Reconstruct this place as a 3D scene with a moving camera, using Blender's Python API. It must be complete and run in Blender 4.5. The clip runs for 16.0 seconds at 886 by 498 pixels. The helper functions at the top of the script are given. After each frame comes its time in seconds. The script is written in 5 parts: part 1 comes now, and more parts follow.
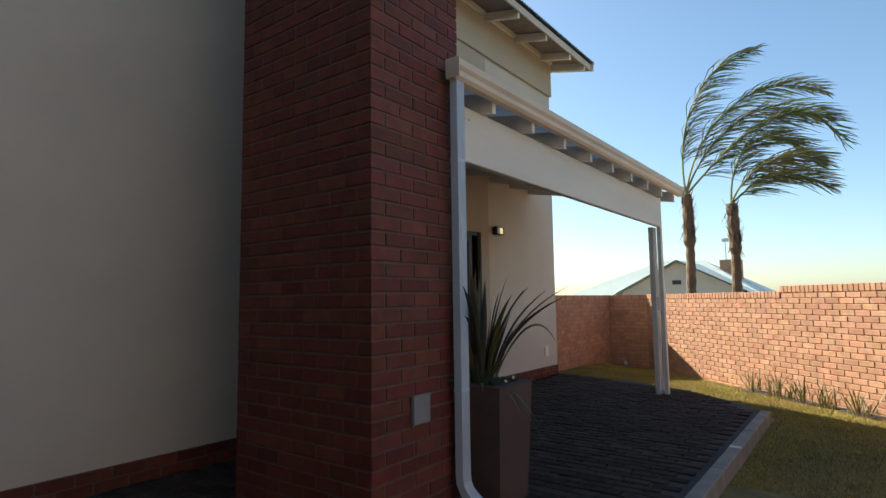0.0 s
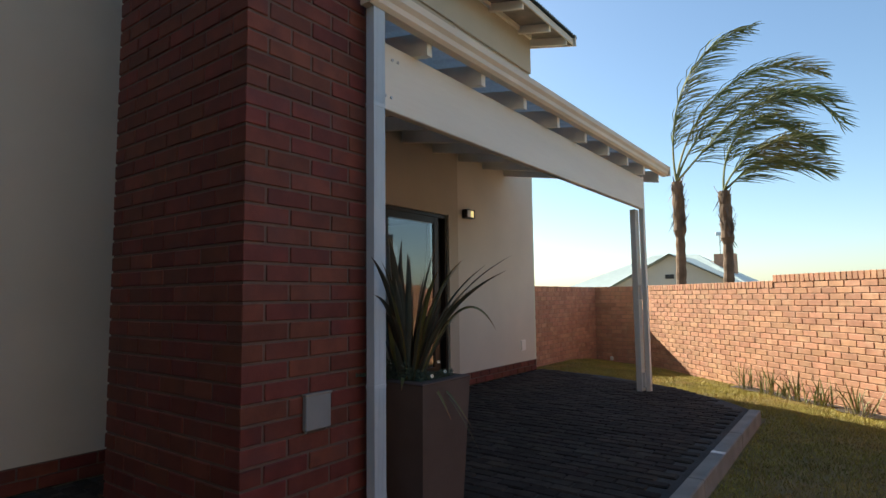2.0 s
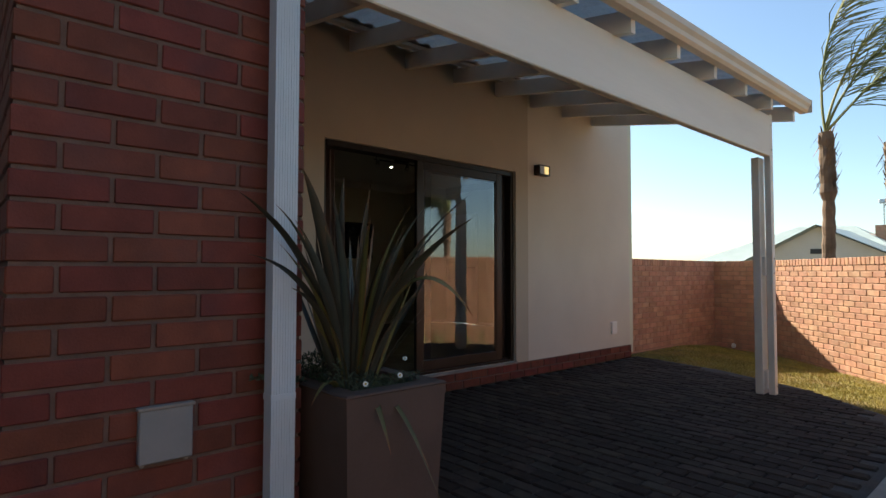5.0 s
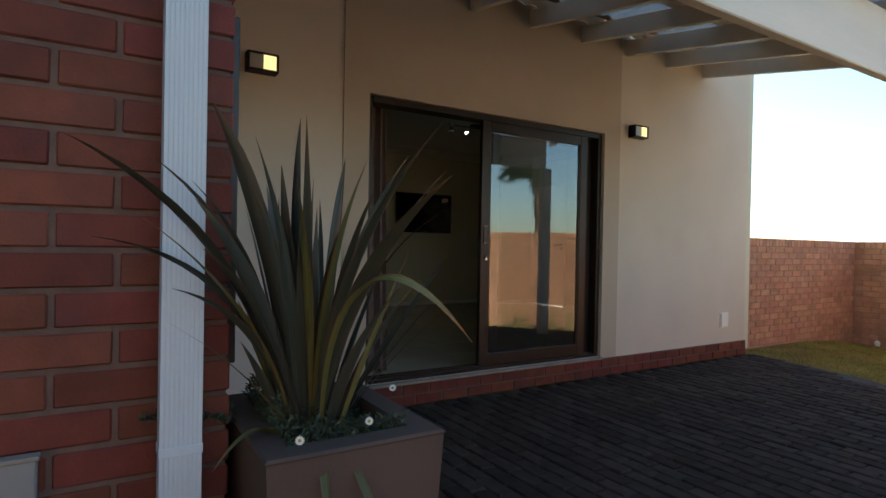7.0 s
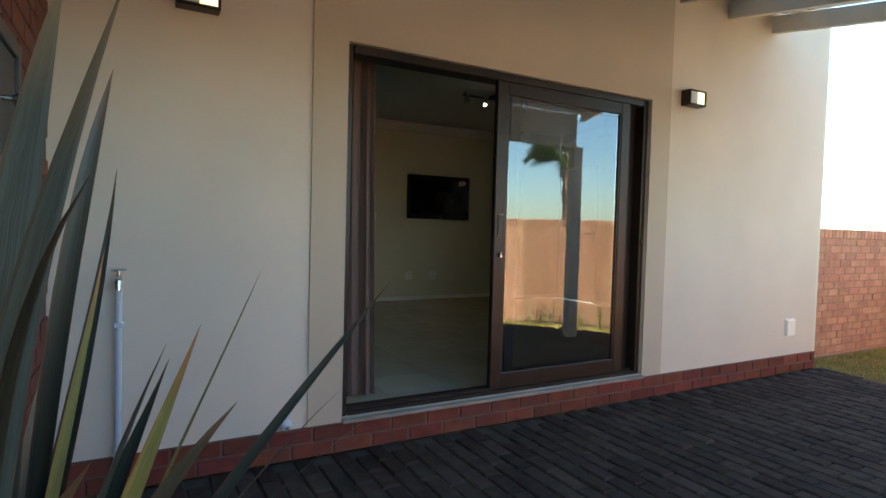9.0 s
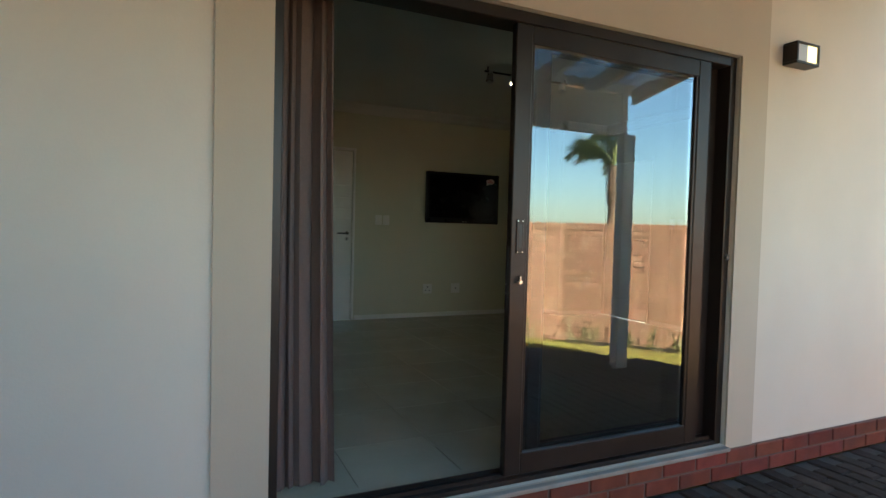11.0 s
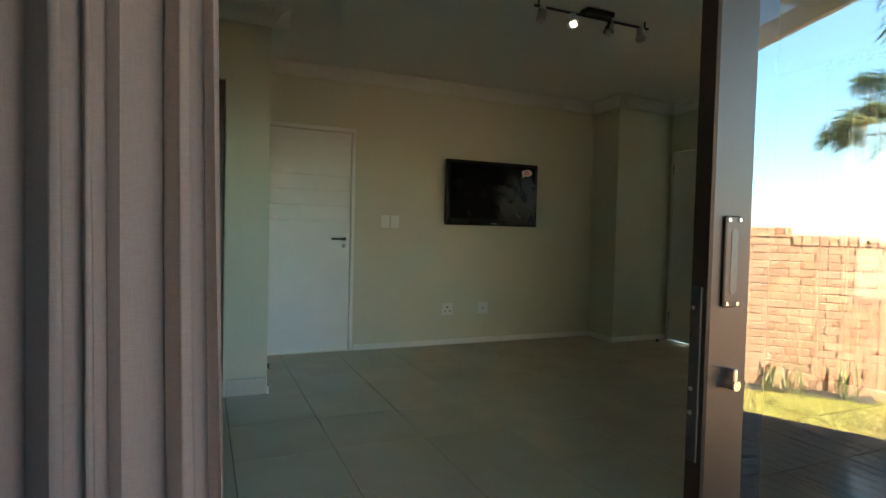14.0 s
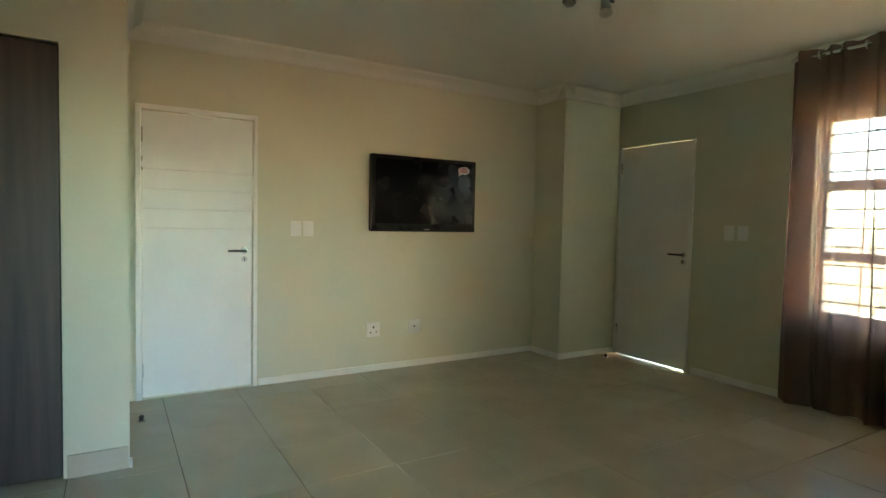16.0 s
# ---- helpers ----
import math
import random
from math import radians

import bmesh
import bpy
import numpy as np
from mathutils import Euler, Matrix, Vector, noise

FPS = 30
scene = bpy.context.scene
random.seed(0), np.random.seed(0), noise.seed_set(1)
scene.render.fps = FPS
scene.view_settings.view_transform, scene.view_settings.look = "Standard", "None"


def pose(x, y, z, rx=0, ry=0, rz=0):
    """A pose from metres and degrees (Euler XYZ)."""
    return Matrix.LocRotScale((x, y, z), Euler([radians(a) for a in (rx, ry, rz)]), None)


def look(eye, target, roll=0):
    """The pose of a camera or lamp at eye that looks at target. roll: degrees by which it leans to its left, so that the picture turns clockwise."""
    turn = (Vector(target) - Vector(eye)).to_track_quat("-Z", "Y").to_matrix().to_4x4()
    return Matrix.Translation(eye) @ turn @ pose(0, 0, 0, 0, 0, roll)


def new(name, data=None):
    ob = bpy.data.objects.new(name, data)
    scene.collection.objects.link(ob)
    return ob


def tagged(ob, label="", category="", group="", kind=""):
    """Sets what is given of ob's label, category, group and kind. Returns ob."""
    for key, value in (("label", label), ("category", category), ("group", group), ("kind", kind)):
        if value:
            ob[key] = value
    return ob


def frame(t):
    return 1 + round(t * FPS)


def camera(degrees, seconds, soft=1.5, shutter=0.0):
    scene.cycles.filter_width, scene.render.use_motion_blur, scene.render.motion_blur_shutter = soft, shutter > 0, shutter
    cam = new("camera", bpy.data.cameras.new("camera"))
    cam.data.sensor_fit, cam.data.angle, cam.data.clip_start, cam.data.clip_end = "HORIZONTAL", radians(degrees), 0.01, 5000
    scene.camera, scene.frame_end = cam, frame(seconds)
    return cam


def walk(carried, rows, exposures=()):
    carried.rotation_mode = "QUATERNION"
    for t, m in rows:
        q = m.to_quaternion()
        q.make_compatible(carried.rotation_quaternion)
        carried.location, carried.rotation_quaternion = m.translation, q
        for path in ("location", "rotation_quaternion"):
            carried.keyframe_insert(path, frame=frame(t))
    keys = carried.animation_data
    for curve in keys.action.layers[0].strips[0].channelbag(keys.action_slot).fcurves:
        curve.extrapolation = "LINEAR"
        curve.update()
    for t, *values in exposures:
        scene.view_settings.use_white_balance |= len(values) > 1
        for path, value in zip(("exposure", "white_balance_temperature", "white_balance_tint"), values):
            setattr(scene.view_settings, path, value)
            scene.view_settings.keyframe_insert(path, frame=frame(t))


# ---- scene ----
cam = camera(77.0, 16.0)
PATH = [
    (0, (0.123, -0.175, 1.313), (-1.07, 1.42, 1.497), -0.8),
    (0.5, (0.128, -0.028, 1.285), (-1.058, 1.571, 1.471), -0.8),
    (1, (0.103, 0.175, 1.25), (-1.079, 1.777, 1.436), -0.7),
    (1.5, (0.102, 0.371, 1.229), (-1.083, 1.972, 1.41), -0.8),
    (2, (0.069, 0.623, 1.205), (-1.116, 2.225, 1.376), -0.7),
    (2.5, (0.023, 0.851, 1.182), (-1.172, 2.446, 1.343), -0.7),
    (3, (-0.034, 1.118, 1.154), (-1.253, 2.696, 1.306), -0.6),
    (3.5, (-0.088, 1.331, 1.137), (-1.342, 2.883, 1.276), -0.5),
    (4, (-0.131, 1.526, 1.127), (-1.461, 3.015, 1.245), -0.3),
    (4.5, (-0.114, 1.7, 1.161), (-1.523, 3.115, 1.256), -0.0),
    (5, (-0.158, 1.883, 1.169), (-1.653, 3.209, 1.251), 0.1),
    (7.5, (-0.743, 2.718, 1.242), (-2.467, 3.732, 1.198), 1.4),
    (8, (-0.939, 2.869, 1.264), (-2.673, 3.863, 1.199), 1.6),
    (8.5, (-1.096, 2.999, 1.266), (-2.835, 3.985, 1.194), 1.6),
    (11, (-2.177, 3.908, 1.328), (-3.992, 4.745, 1.256), 1.5),
    (11.5, (-2.413, 4.027, 1.324), (-4.239, 4.84, 1.252), 1.6),
    (12, (-2.683, 4.164, 1.331), (-4.516, 4.961, 1.26), 1.6),
    (12.5, (-2.906, 4.239, 1.34), (-4.742, 5.027, 1.27), 1.6),
    (13, (-3.153, 4.311, 1.336), (-4.992, 5.095, 1.268), 1.7),
    (13.5, (-3.367, 4.377, 1.335), (-5.205, 5.164, 1.267), 1.5),
    (14, (-3.626, 4.453, 1.342), (-5.461, 5.246, 1.277), 1.4),
    (14.5, (-3.845, 4.516, 1.343), (-5.664, 5.345, 1.279), 1.5),
    (15, (-4.079, 4.631, 1.37), (-5.876, 5.505, 1.301), 1.4),
    (15.5, (-4.213, 4.731, 1.431), (-5.992, 5.641, 1.347), 1.3),
    (16, (-4.349, 4.8, 1.491), (-6.066, 5.82, 1.396), 1.2),
]
walk(cam, [(t, look(eye, target, roll)) for t, eye, target, roll in PATH],
     [(0.0, 1.4, 6350, 1), (5.0, 1.44, 6450, 3), (7.5, 2.4, 6250, -4), (8.5, 3.0, 6150, -5), (11.0, 3.3, 5900, -10), (12.5, 3.95, 5950, -12), (13.5, 4.3, 6000, -12), (14.0, 4.6, 6100, -12), (14.5, 5.05, 6200, -12), (15.0, 5.4, 6500, -11), (15.5, 5.55, 6500, -11), (16.0, 5.85, 6450, -11)])

# ---- world and sun ----
world = bpy.data.worlds.new("sky")
scene.world = world
world.use_nodes = True
wn = world.node_tree.nodes
sky = wn.new("ShaderNodeTexSky")
sky.sky_type = "NISHITA"
sky.sun_disc = False
SUN_DIR = Vector((1.385, -0.43, -1.0)).normalized()
sky.sun_elevation = math.asin(-SUN_DIR.z)
sky.sun_rotation = math.atan2(-SUN_DIR.x, -SUN_DIR.y)
sky.air_density, sky.dust_density, sky.ozone_density = 1.0, 0.75, 2.2
wn["Background"].inputs["Strength"].default_value = 0.072
world.node_tree.links.new(sky.outputs[0], wn["Background"].inputs["Color"])
sun = new("sun", bpy.data.lights.new("sun", "SUN"))
sun.data.energy, sun.data.angle, sun.data.color = 5.0, radians(0.5), (1.0, 0.91, 0.76)
sun.matrix_world = look((0, 0, 20), Vector((0, 0, 20)) + SUN_DIR)

# ---- helpers of this scene ----
def finish(bm, name, material, smooth=False):
    bmesh.ops.recalc_face_normals(bm, faces=bm.faces)
    me = bpy.data.meshes.new(name)
    bm.to_mesh(me)
    bm.free()
    if material:
        me.materials.append(material)
    if smooth:
        me.shade_smooth()
    return me


def thing(name, label, category="", group="", kind=""):
    return tagged(new(name), label, category, group, kind)


def solo(name, bm, material, label, category="", group="", kind="", smooth=False):
    return tagged(new(name, finish(bm, name, material, smooth)), label, category, group, kind)


def part(name, bm, material, parent, label="", smooth=False):
    ob = new(name, finish(bm, name, material, smooth))
    ob.parent = parent
    if label:
        ob["label"] = label
    return ob


def box(x0, x1, y0, y1, z0, z1, bevel=0.0, bm=None, m=None, seg=1):
    own = bmesh.new()
    vs = bmesh.ops.create_cube(own, size=1.0)["verts"]
    for v in vs:
        v.co = Vector((x0 + (v.co.x + .5) * (x1 - x0), y0 + (v.co.y + .5) * (y1 - y0), z0 + (v.co.z + .5) * (z1 - z0)))
    if bevel:
        bmesh.ops.bevel(own, geom=own.edges[:], offset=bevel, segments=seg, affect="EDGES", profile=0.5)
    if m is not None:
        bmesh.ops.transform(own, matrix=m, verts=own.verts)
    if bm is None:
        return own
    join(bm, own)
    return bm


def join(bm, own):
    me = bpy.data.meshes.new("tmp")
    own.to_mesh(me)
    own.free()
    bm.from_mesh(me)
    bpy.data.meshes.remove(me)


def tube(points, radii, n=8, bm=None, caps=True):
    """A round tube along points."""
    bm = bm or bmesh.new()
    pts = [Vector(p) for p in points]
    if not hasattr(radii, "__len__"):
        radii = [radii] * len(pts)
    rings = []
    side = None
    for i, p in enumerate(pts):
        t = (pts[min(i + 1, len(pts) - 1)] - pts[max(i - 1, 0)]).normalized()
        if side is None:
            side = t.orthogonal().normalized()
        side = (side - t * side.dot(t)).normalized()
        up = t.cross(side)
        rings.append([bm.verts.new(p + (side * math.cos(a) + up * math.sin(a)) * radii[i]) for a in [2 * math.pi * k / n for k in range(n)]])
    for a, b in zip(rings, rings[1:]):
        for k in range(n):
            bm.faces.new((a[k], a[(k + 1) % n], b[(k + 1) % n], b[k]))
    if caps:
        bm.faces.new(rings[0])
        bm.faces.new(rings[-1])
    return bm


def prism(poly, z0, z1, bm=None):
    """An upright prism over a polygon in plan."""
    bm = bm or bmesh.new()
    lo = [bm.verts.new((x, y, z0)) for x, y in poly]
    hi = [bm.verts.new((x, y, z1)) for x, y in poly]
    n = len(poly)
    bm.faces.new(lo)
    bm.faces.new(hi)
    for i in range(n):
        bm.faces.new((lo[i], lo[(i + 1) % n], hi[(i + 1) % n], hi[i]))
    return bm


def extrude_profile(profile, p0, p1, across, up=Vector((0, 0, 1)), bm=None):
    """A profile of (across, up) pairs drawn from p0 to p1."""
    bm = bm or bmesh.new()
    p0, p1, across = Vector(p0), Vector(p1), Vector(across)
    a = [bm.verts.new(p0 + across * u + up * v) for u, v in profile]
    b = [bm.verts.new(p1 + across * u + up * v) for u, v in profile]
    n = len(profile)
    for i in range(n):
        bm.faces.new((a[i], a[(i + 1) % n], b[(i + 1) % n], b[i]))
    bm.faces.new(a)
    bm.faces.new(b)
    return bm


# ---- materials ----
def mat(name, colour, rough=0.6, metal=0.0, vary=0.12, scale=6.0, grain=60.0, bump=0.15, stretch=(1, 1, 1), random_value=0.0,
        second=None, second_scale=1.5, second_amount=0.5, spec=0.5, island=False, bump_scale=None, rough_vary=0.1):
    m = bpy.data.materials.new(name)
    m.use_nodes = True
    nt = m.node_tree
    N, L = nt.nodes, nt.links
    b = N["Principled BSDF"]
    tc = N.new("ShaderNodeTexCoord")
    mp = N.new("ShaderNodeMapping")
    mp.inputs["Scale"].default_value = stretch
    geo = N.new("ShaderNodeNewGeometry")
    L.new(geo.outputs["Position"], mp.inputs["Vector"])
    big = N.new("ShaderNodeTexNoise")
    big.inputs["Scale"].default_value, big.inputs["Detail"].default_value = scale, 4
    fine = N.new("ShaderNodeTexNoise")
    fine.inputs["Scale"].default_value, fine.inputs["Detail"].default_value = grain, 3
    L.new(mp.outputs[0], big.inputs["Vector"])
    L.new(mp.outputs[0], fine.inputs["Vector"])
    c = N.new("ShaderNodeMix")
    c.data_type = "RGBA"
    lo = [v * (1 - vary) for v in colour]
    hi = [min(1, v * (1 + vary)) for v in colour]
    c.inputs[6].default_value, c.inputs[7].default_value = (*lo, 1), (*hi, 1)
    add = N.new("ShaderNodeMath")
    add.operation = "MULTIPLY_ADD"
    add.inputs[1].default_value = 0.35
    mr = N.new("ShaderNodeMapRange")
    mr.inputs[1].default_value, mr.inputs[2].default_value = 0.3, 0.7
    L.new(big.outputs[0], mr.inputs[0])
    L.new(fine.outputs[0], add.inputs[0])
    sub = N.new("ShaderNodeMath")
    sub.operation = "SUBTRACT"
    sub.inputs[1].default_value = 0.175
    L.new(mr.outputs[0], sub.inputs[0])
    L.new(sub.outputs[0], add.inputs[2])
    L.new(add.outputs[0], c.inputs[0])
    out = c.outputs[2]
    if second:
        n2 = N.new("ShaderNodeTexNoise")
        n2.inputs["Scale"].default_value, n2.inputs["Detail"].default_value = second_scale, 5
        L.new(mp.outputs[0], n2.inputs["Vector"])
        r2 = N.new("ShaderNodeMapRange")
        r2.inputs[1].default_value, r2.inputs[2].default_value, r2.inputs[4].default_value = 0.5, 0.72, second_amount
        L.new(n2.outputs[0], r2.inputs[0])
        c2 = N.new("ShaderNodeMix")
        c2.data_type = "RGBA"
        c2.inputs[7].default_value = (*second, 1)
        L.new(r2.outputs[0], c2.inputs[0])
        L.new(out, c2.inputs[6])
        out = c2.outputs[2]
    if random_value:
        info = N.new("ShaderNodeObjectInfo")
        src = geo.outputs["Random Per Island"] if island else info.outputs["Random"]
        hsv = N.new("ShaderNodeHueSaturation")
        r3 = N.new("ShaderNodeMapRange")
        r3.inputs[3].default_value, r3.inputs[4].default_value = 1 - random_value, 1 + random_value
        L.new(src, r3.inputs[0])
        L.new(r3.outputs[0], hsv.inputs["Value"])
        wob = N.new("ShaderNodeMath")
        wob.operation = "MULTIPLY"
        wob.inputs[1].default_value = 7.13
        fr = N.new("ShaderNodeMath")
        fr.operation = "FRACT"
        L.new(src, wob.inputs[0])
        L.new(wob.outputs[0], fr.inputs[0])
        r4 = N.new("ShaderNodeMapRange")
        r4.inputs[3].default_value, r4.inputs[4].default_value = 0.5 - random_value * 0.05, 0.5 + random_value * 0.05
        L.new(fr.outputs[0], r4.inputs[0])
        L.new(r4.outputs[0], hsv.inputs["Hue"])
        L.new(out, hsv.inputs["Color"])
        out = hsv.outputs[0]
    L.new(out, b.inputs["Base Color"])
    rr = N.new("ShaderNodeMapRange")
    rr.inputs[3].default_value, rr.inputs[4].default_value = max(0.02, rough - rough_vary), min(1, rough + rough_vary)
    L.new(big.outputs[0], rr.inputs[0])
    L.new(rr.outputs[0], b.inputs["Roughness"])
    b.inputs["Metallic"].default_value = metal
    b.inputs["Specular IOR Level"].default_value = spec
    if bump:
        bp = N.new("ShaderNodeBump")
        bp.inputs["Strength"].default_value, bp.inputs["Distance"].default_value = bump, 0.004
        bs = fine
        if bump_scale:
            bs = N.new("ShaderNodeTexNoise")
            bs.inputs["Scale"].default_value, bs.inputs["Detail"].default_value = bump_scale, 4
            L.new(mp.outputs[0], bs.inputs["Vector"])
        L.new(bs.outputs[0], bp.inputs["Height"])
        L.new(bp.outputs[0], b.inputs["Normal"])
    return m


def glow(name, colour, strength):
    m = bpy.data.materials.new(name)
    m.use_nodes = True
    b = m.node_tree.nodes["Principled BSDF"]
    b.inputs["Base Color"].default_value = (*colour, 1)
    b.inputs["Emission Color"].default_value = (*colour, 1)
    b.inputs["Emission Strength"].default_value = strength
    return m


def see_through(name, colour, open_share, translucent=0.6, rough=0.9, weave=0.0):
    """Thin stuff that lets light through: cloth, plastic sheet, leaf."""
    m = bpy.data.materials.new(name)
    m.use_nodes = True
    N, L = m.node_tree.nodes, m.node_tree.links
    N.remove(N["Principled BSDF"])
    out = N["Material Output"]
    geo = N.new("ShaderNodeNewGeometry")
    noise_ = N.new("ShaderNodeTexNoise")
    noise_.inputs["Scale"].default_value = 40
    L.new(geo.outputs["Position"], noise_.inputs["Vector"])
    col = N.new("ShaderNodeMix")
    col.data_type = "RGBA"
    col.inputs[6].default_value = (*[v * 0.8 for v in colour], 1)
    col.inputs[7].default_value = (*[min(1, v * 1.2) for v in colour], 1)
    L.new(noise_.outputs[0], col.inputs[0])
    if weave:
        threads = []
        for scale in ((500, 500, 45), (45, 45, 600)):
            mp = N.new("ShaderNodeMapping")
            mp.inputs["Scale"].default_value = scale
            L.new(geo.outputs["Position"], mp.inputs["Vector"])
            nz = N.new("ShaderNodeTexNoise")
            nz.inputs["Scale"].default_value = 1.0
            L.new(mp.outputs[0], nz.inputs["Vector"])
            threads.append(nz)
        add = N.new("ShaderNodeMath")
        add.operation = "ADD"
        L.new(threads[0].outputs[0], add.inputs[0])
        L.new(threads[1].outputs[0], add.inputs[1])
        rng = N.new("ShaderNodeMapRange")
        rng.inputs["From Min"].default_value, rng.inputs["From Max"].default_value = 0.35, 1.65
        L.new(add.outputs[0], rng.inputs["Value"])
        L.new(rng.outputs[0], col.inputs[0])
    d = N.new("ShaderNodeBsdfPrincipled")
    d.inputs["Roughness"].default_value = rough
    tr = N.new("ShaderNodeBsdfTranslucent")
    L.new(col.outputs[2], d.inputs["Base Color"])
    L.new(col.outputs[2], tr.inputs["Color"])
    mix = N.new("ShaderNodeMixShader")
    mix.inputs[0].default_value = translucent
    L.new(d.outputs[0], mix.inputs[1])
    L.new(tr.outputs[0], mix.inputs[2])
    last = mix
    if open_share:
        hole = N.new("ShaderNodeBsdfTransparent")
        hole.inputs["Color"].default_value = (*[0.46 + 0.6 * v for v in colour], 1)
        m2 = N.new("ShaderNodeMixShader")
        m2.inputs[0].default_value = open_share
        L.new(mix.outputs[0], m2.inputs[1])
        L.new(hole.outputs[0], m2.inputs[2])
        last = m2
    L.new(last.outputs[0], out.inputs["Surface"])
    return m


def glass_mat(name, tint=(0.92, 0.96, 0.95)):
    m = bpy.data.materials.new(name)
    m.use_nodes = True
    N, L = m.node_tree.nodes, m.node_tree.links
    N.remove(N["Principled BSDF"])
    g = N.new("ShaderNodeBsdfGlossy")
    g.inputs["Roughness"].default_value = 0.0
    t = N.new("ShaderNodeBsdfTransparent")
    t.inputs["Color"].default_value = (*tint, 1)
    f = N.new("ShaderNodeFresnel")
    f.inputs["IOR"].default_value = GLASS_IOR
    mx = N.new("ShaderNodeMixShader")
    L.new(f.outputs[0], mx.inputs[0])
    L.new(t.outputs[0], mx.inputs[1])
    L.new(g.outputs[0], mx.inputs[2])
    L.new(mx.outputs[0], N["Material Output"].inputs["Surface"])
    return m


def leaf_mat(name, colour, streak, margin, tip, rough=0.4):
    """A long leaf: streaks along it, a coloured margin and a dry tip, by u across and v along the leaf."""
    m = bpy.data.materials.new(name)
    m.use_nodes = True
    N, L = m.node_tree.nodes, m.node_tree.links
    b = N["Principled BSDF"]
    uv = N.new("ShaderNodeTexCoord")
    info = N.new("ShaderNodeObjectInfo")
    sep = N.new("ShaderNodeSeparateXYZ")
    L.new(uv.outputs["UV"], sep.inputs[0])

    def mix(fac, a, c):
        q = N.new("ShaderNodeMix")
        q.data_type = "RGBA"
        L.new(fac, q.inputs[0])
        for sock, val in ((q.inputs[6], a), (q.inputs[7], c)):
            if isinstance(val, tuple):
                sock.default_value = (*val, 1)
            else:
                L.new(val, sock)
        return q.outputs[2]

    def ramp(src, lo, hi, top=1.0):
        r = N.new("ShaderNodeMapRange")
        r.inputs[1].default_value, r.inputs[2].default_value, r.inputs[4].default_value = lo, hi, top
        L.new(src, r.inputs[0])
        return r.outputs[0]

    def noise_at(scale, detail):
        off = N.new("ShaderNodeVectorMath")
        off.operation = "MULTIPLY_ADD"
        off.inputs[1].default_value = scale
        L.new(uv.outputs["UV"], off.inputs[0])
        L.new(info.outputs["Random"], off.inputs[2])
        t = N.new("ShaderNodeTexNoise")
        t.inputs["Scale"].default_value, t.inputs["Detail"].default_value = 1.0, detail
        L.new(off.outputs[0], t.inputs["Vector"])
        return t.outputs[0]

    lines = noise_at((34, 1.6, 0), 3)
    patches = noise_at((2.5, 7, 0), 4)
    col = mix(ramp(lines, 0.35, 0.65), tuple(v * 0.72 for v in colour), tuple(v * 1.3 for v in colour))
    col = mix(ramp(patches, 0.5, 0.7, 0.7), col, streak)
    edge = N.new("ShaderNodeMath")
    edge.operation = "SUBTRACT"
    edge.inputs[1].default_value = 0.5
    L.new(sep.outputs[0], edge.inputs[0])
    dist = N.new("ShaderNodeMath")
    dist.operation = "ABSOLUTE"
    L.new(edge.outputs[0], dist.inputs[0])
    col = mix(ramp(dist.outputs[0], 0.41, 0.49, 0.75), col, margin)
    col = mix(ramp(sep.outputs[1], 0.84, 1.0, 0.85), col, tip)
    hsv = N.new("ShaderNodeHueSaturation")
    L.new(ramp(info.outputs["Random"], -0.9, 1.0, 1.35), hsv.inputs["Value"])
    L.new(col, hsv.inputs["Color"])
    L.new(hsv.outputs[0], b.inputs["Base Color"])
    rr = N.new("ShaderNodeMapRange")
    rr.inputs[3].default_value, rr.inputs[4].default_value = rough - 0.08, rough + 0.14
    L.new(patches, rr.inputs[0])
    L.new(rr.outputs[0], b.inputs["Roughness"])
    bp = N.new("ShaderNodeBump")
    bp.inputs["Strength"].default_value, bp.inputs["Distance"].default_value = 0.35, 0.001
    L.new(lines, bp.inputs["Height"])
    L.new(bp.outputs[0], b.inputs["Normal"])
    return m


GLASS_IOR = 2.7
M_BRICK = mat("red_face_brick", (0.140, 0.040, 0.028), 0.62, spec=0.22, vary=0.22, scale=9, grain=140, bump=0.35, random_value=0.20, second=(0.085, 0.040, 0.042), second_scale=5, second_amount=0.5)
M_BRICK_ISL = mat("red_face_brick_joined", (0.140, 0.040, 0.028), 0.62, spec=0.22, vary=0.22, scale=9, grain=140, bump=0.35, random_value=0.20, second=(0.085, 0.040, 0.042), second_scale=5, second_amount=0.5, island=True)
M_GBRICK = mat("garden_brick", (0.46, 0.238, 0.150), 0.85, spec=0.25, vary=0.16, scale=7, grain=120, bump=0.3, random_value=0.13, second=(0.58, 0.39, 0.265), second_scale=6, second_amount=0.4)
M_GBRICK_ISL = mat("garden_brick_joined", (0.46, 0.238, 0.150), 0.85, spec=0.25, vary=0.16, scale=7, grain=120, bump=0.3, random_value=0.13, second=(0.58, 0.39, 0.265), second_scale=6, second_amount=0.4, island=True)
M_MORTAR = mat("mortar", (0.125, 0.083, 0.067), 0.95, vary=0.2, scale=20, grain=200, bump=0.5)
M_PAVER = mat("charcoal_paver", (0.050, 0.038, 0.0315), 0.92, spec=0.12, vary=0.3, scale=12, grain=150, bump=0.6, random_value=0.3, second=(0.070, 0.052, 0.042), second_scale=2.5, second_amount=0.45)
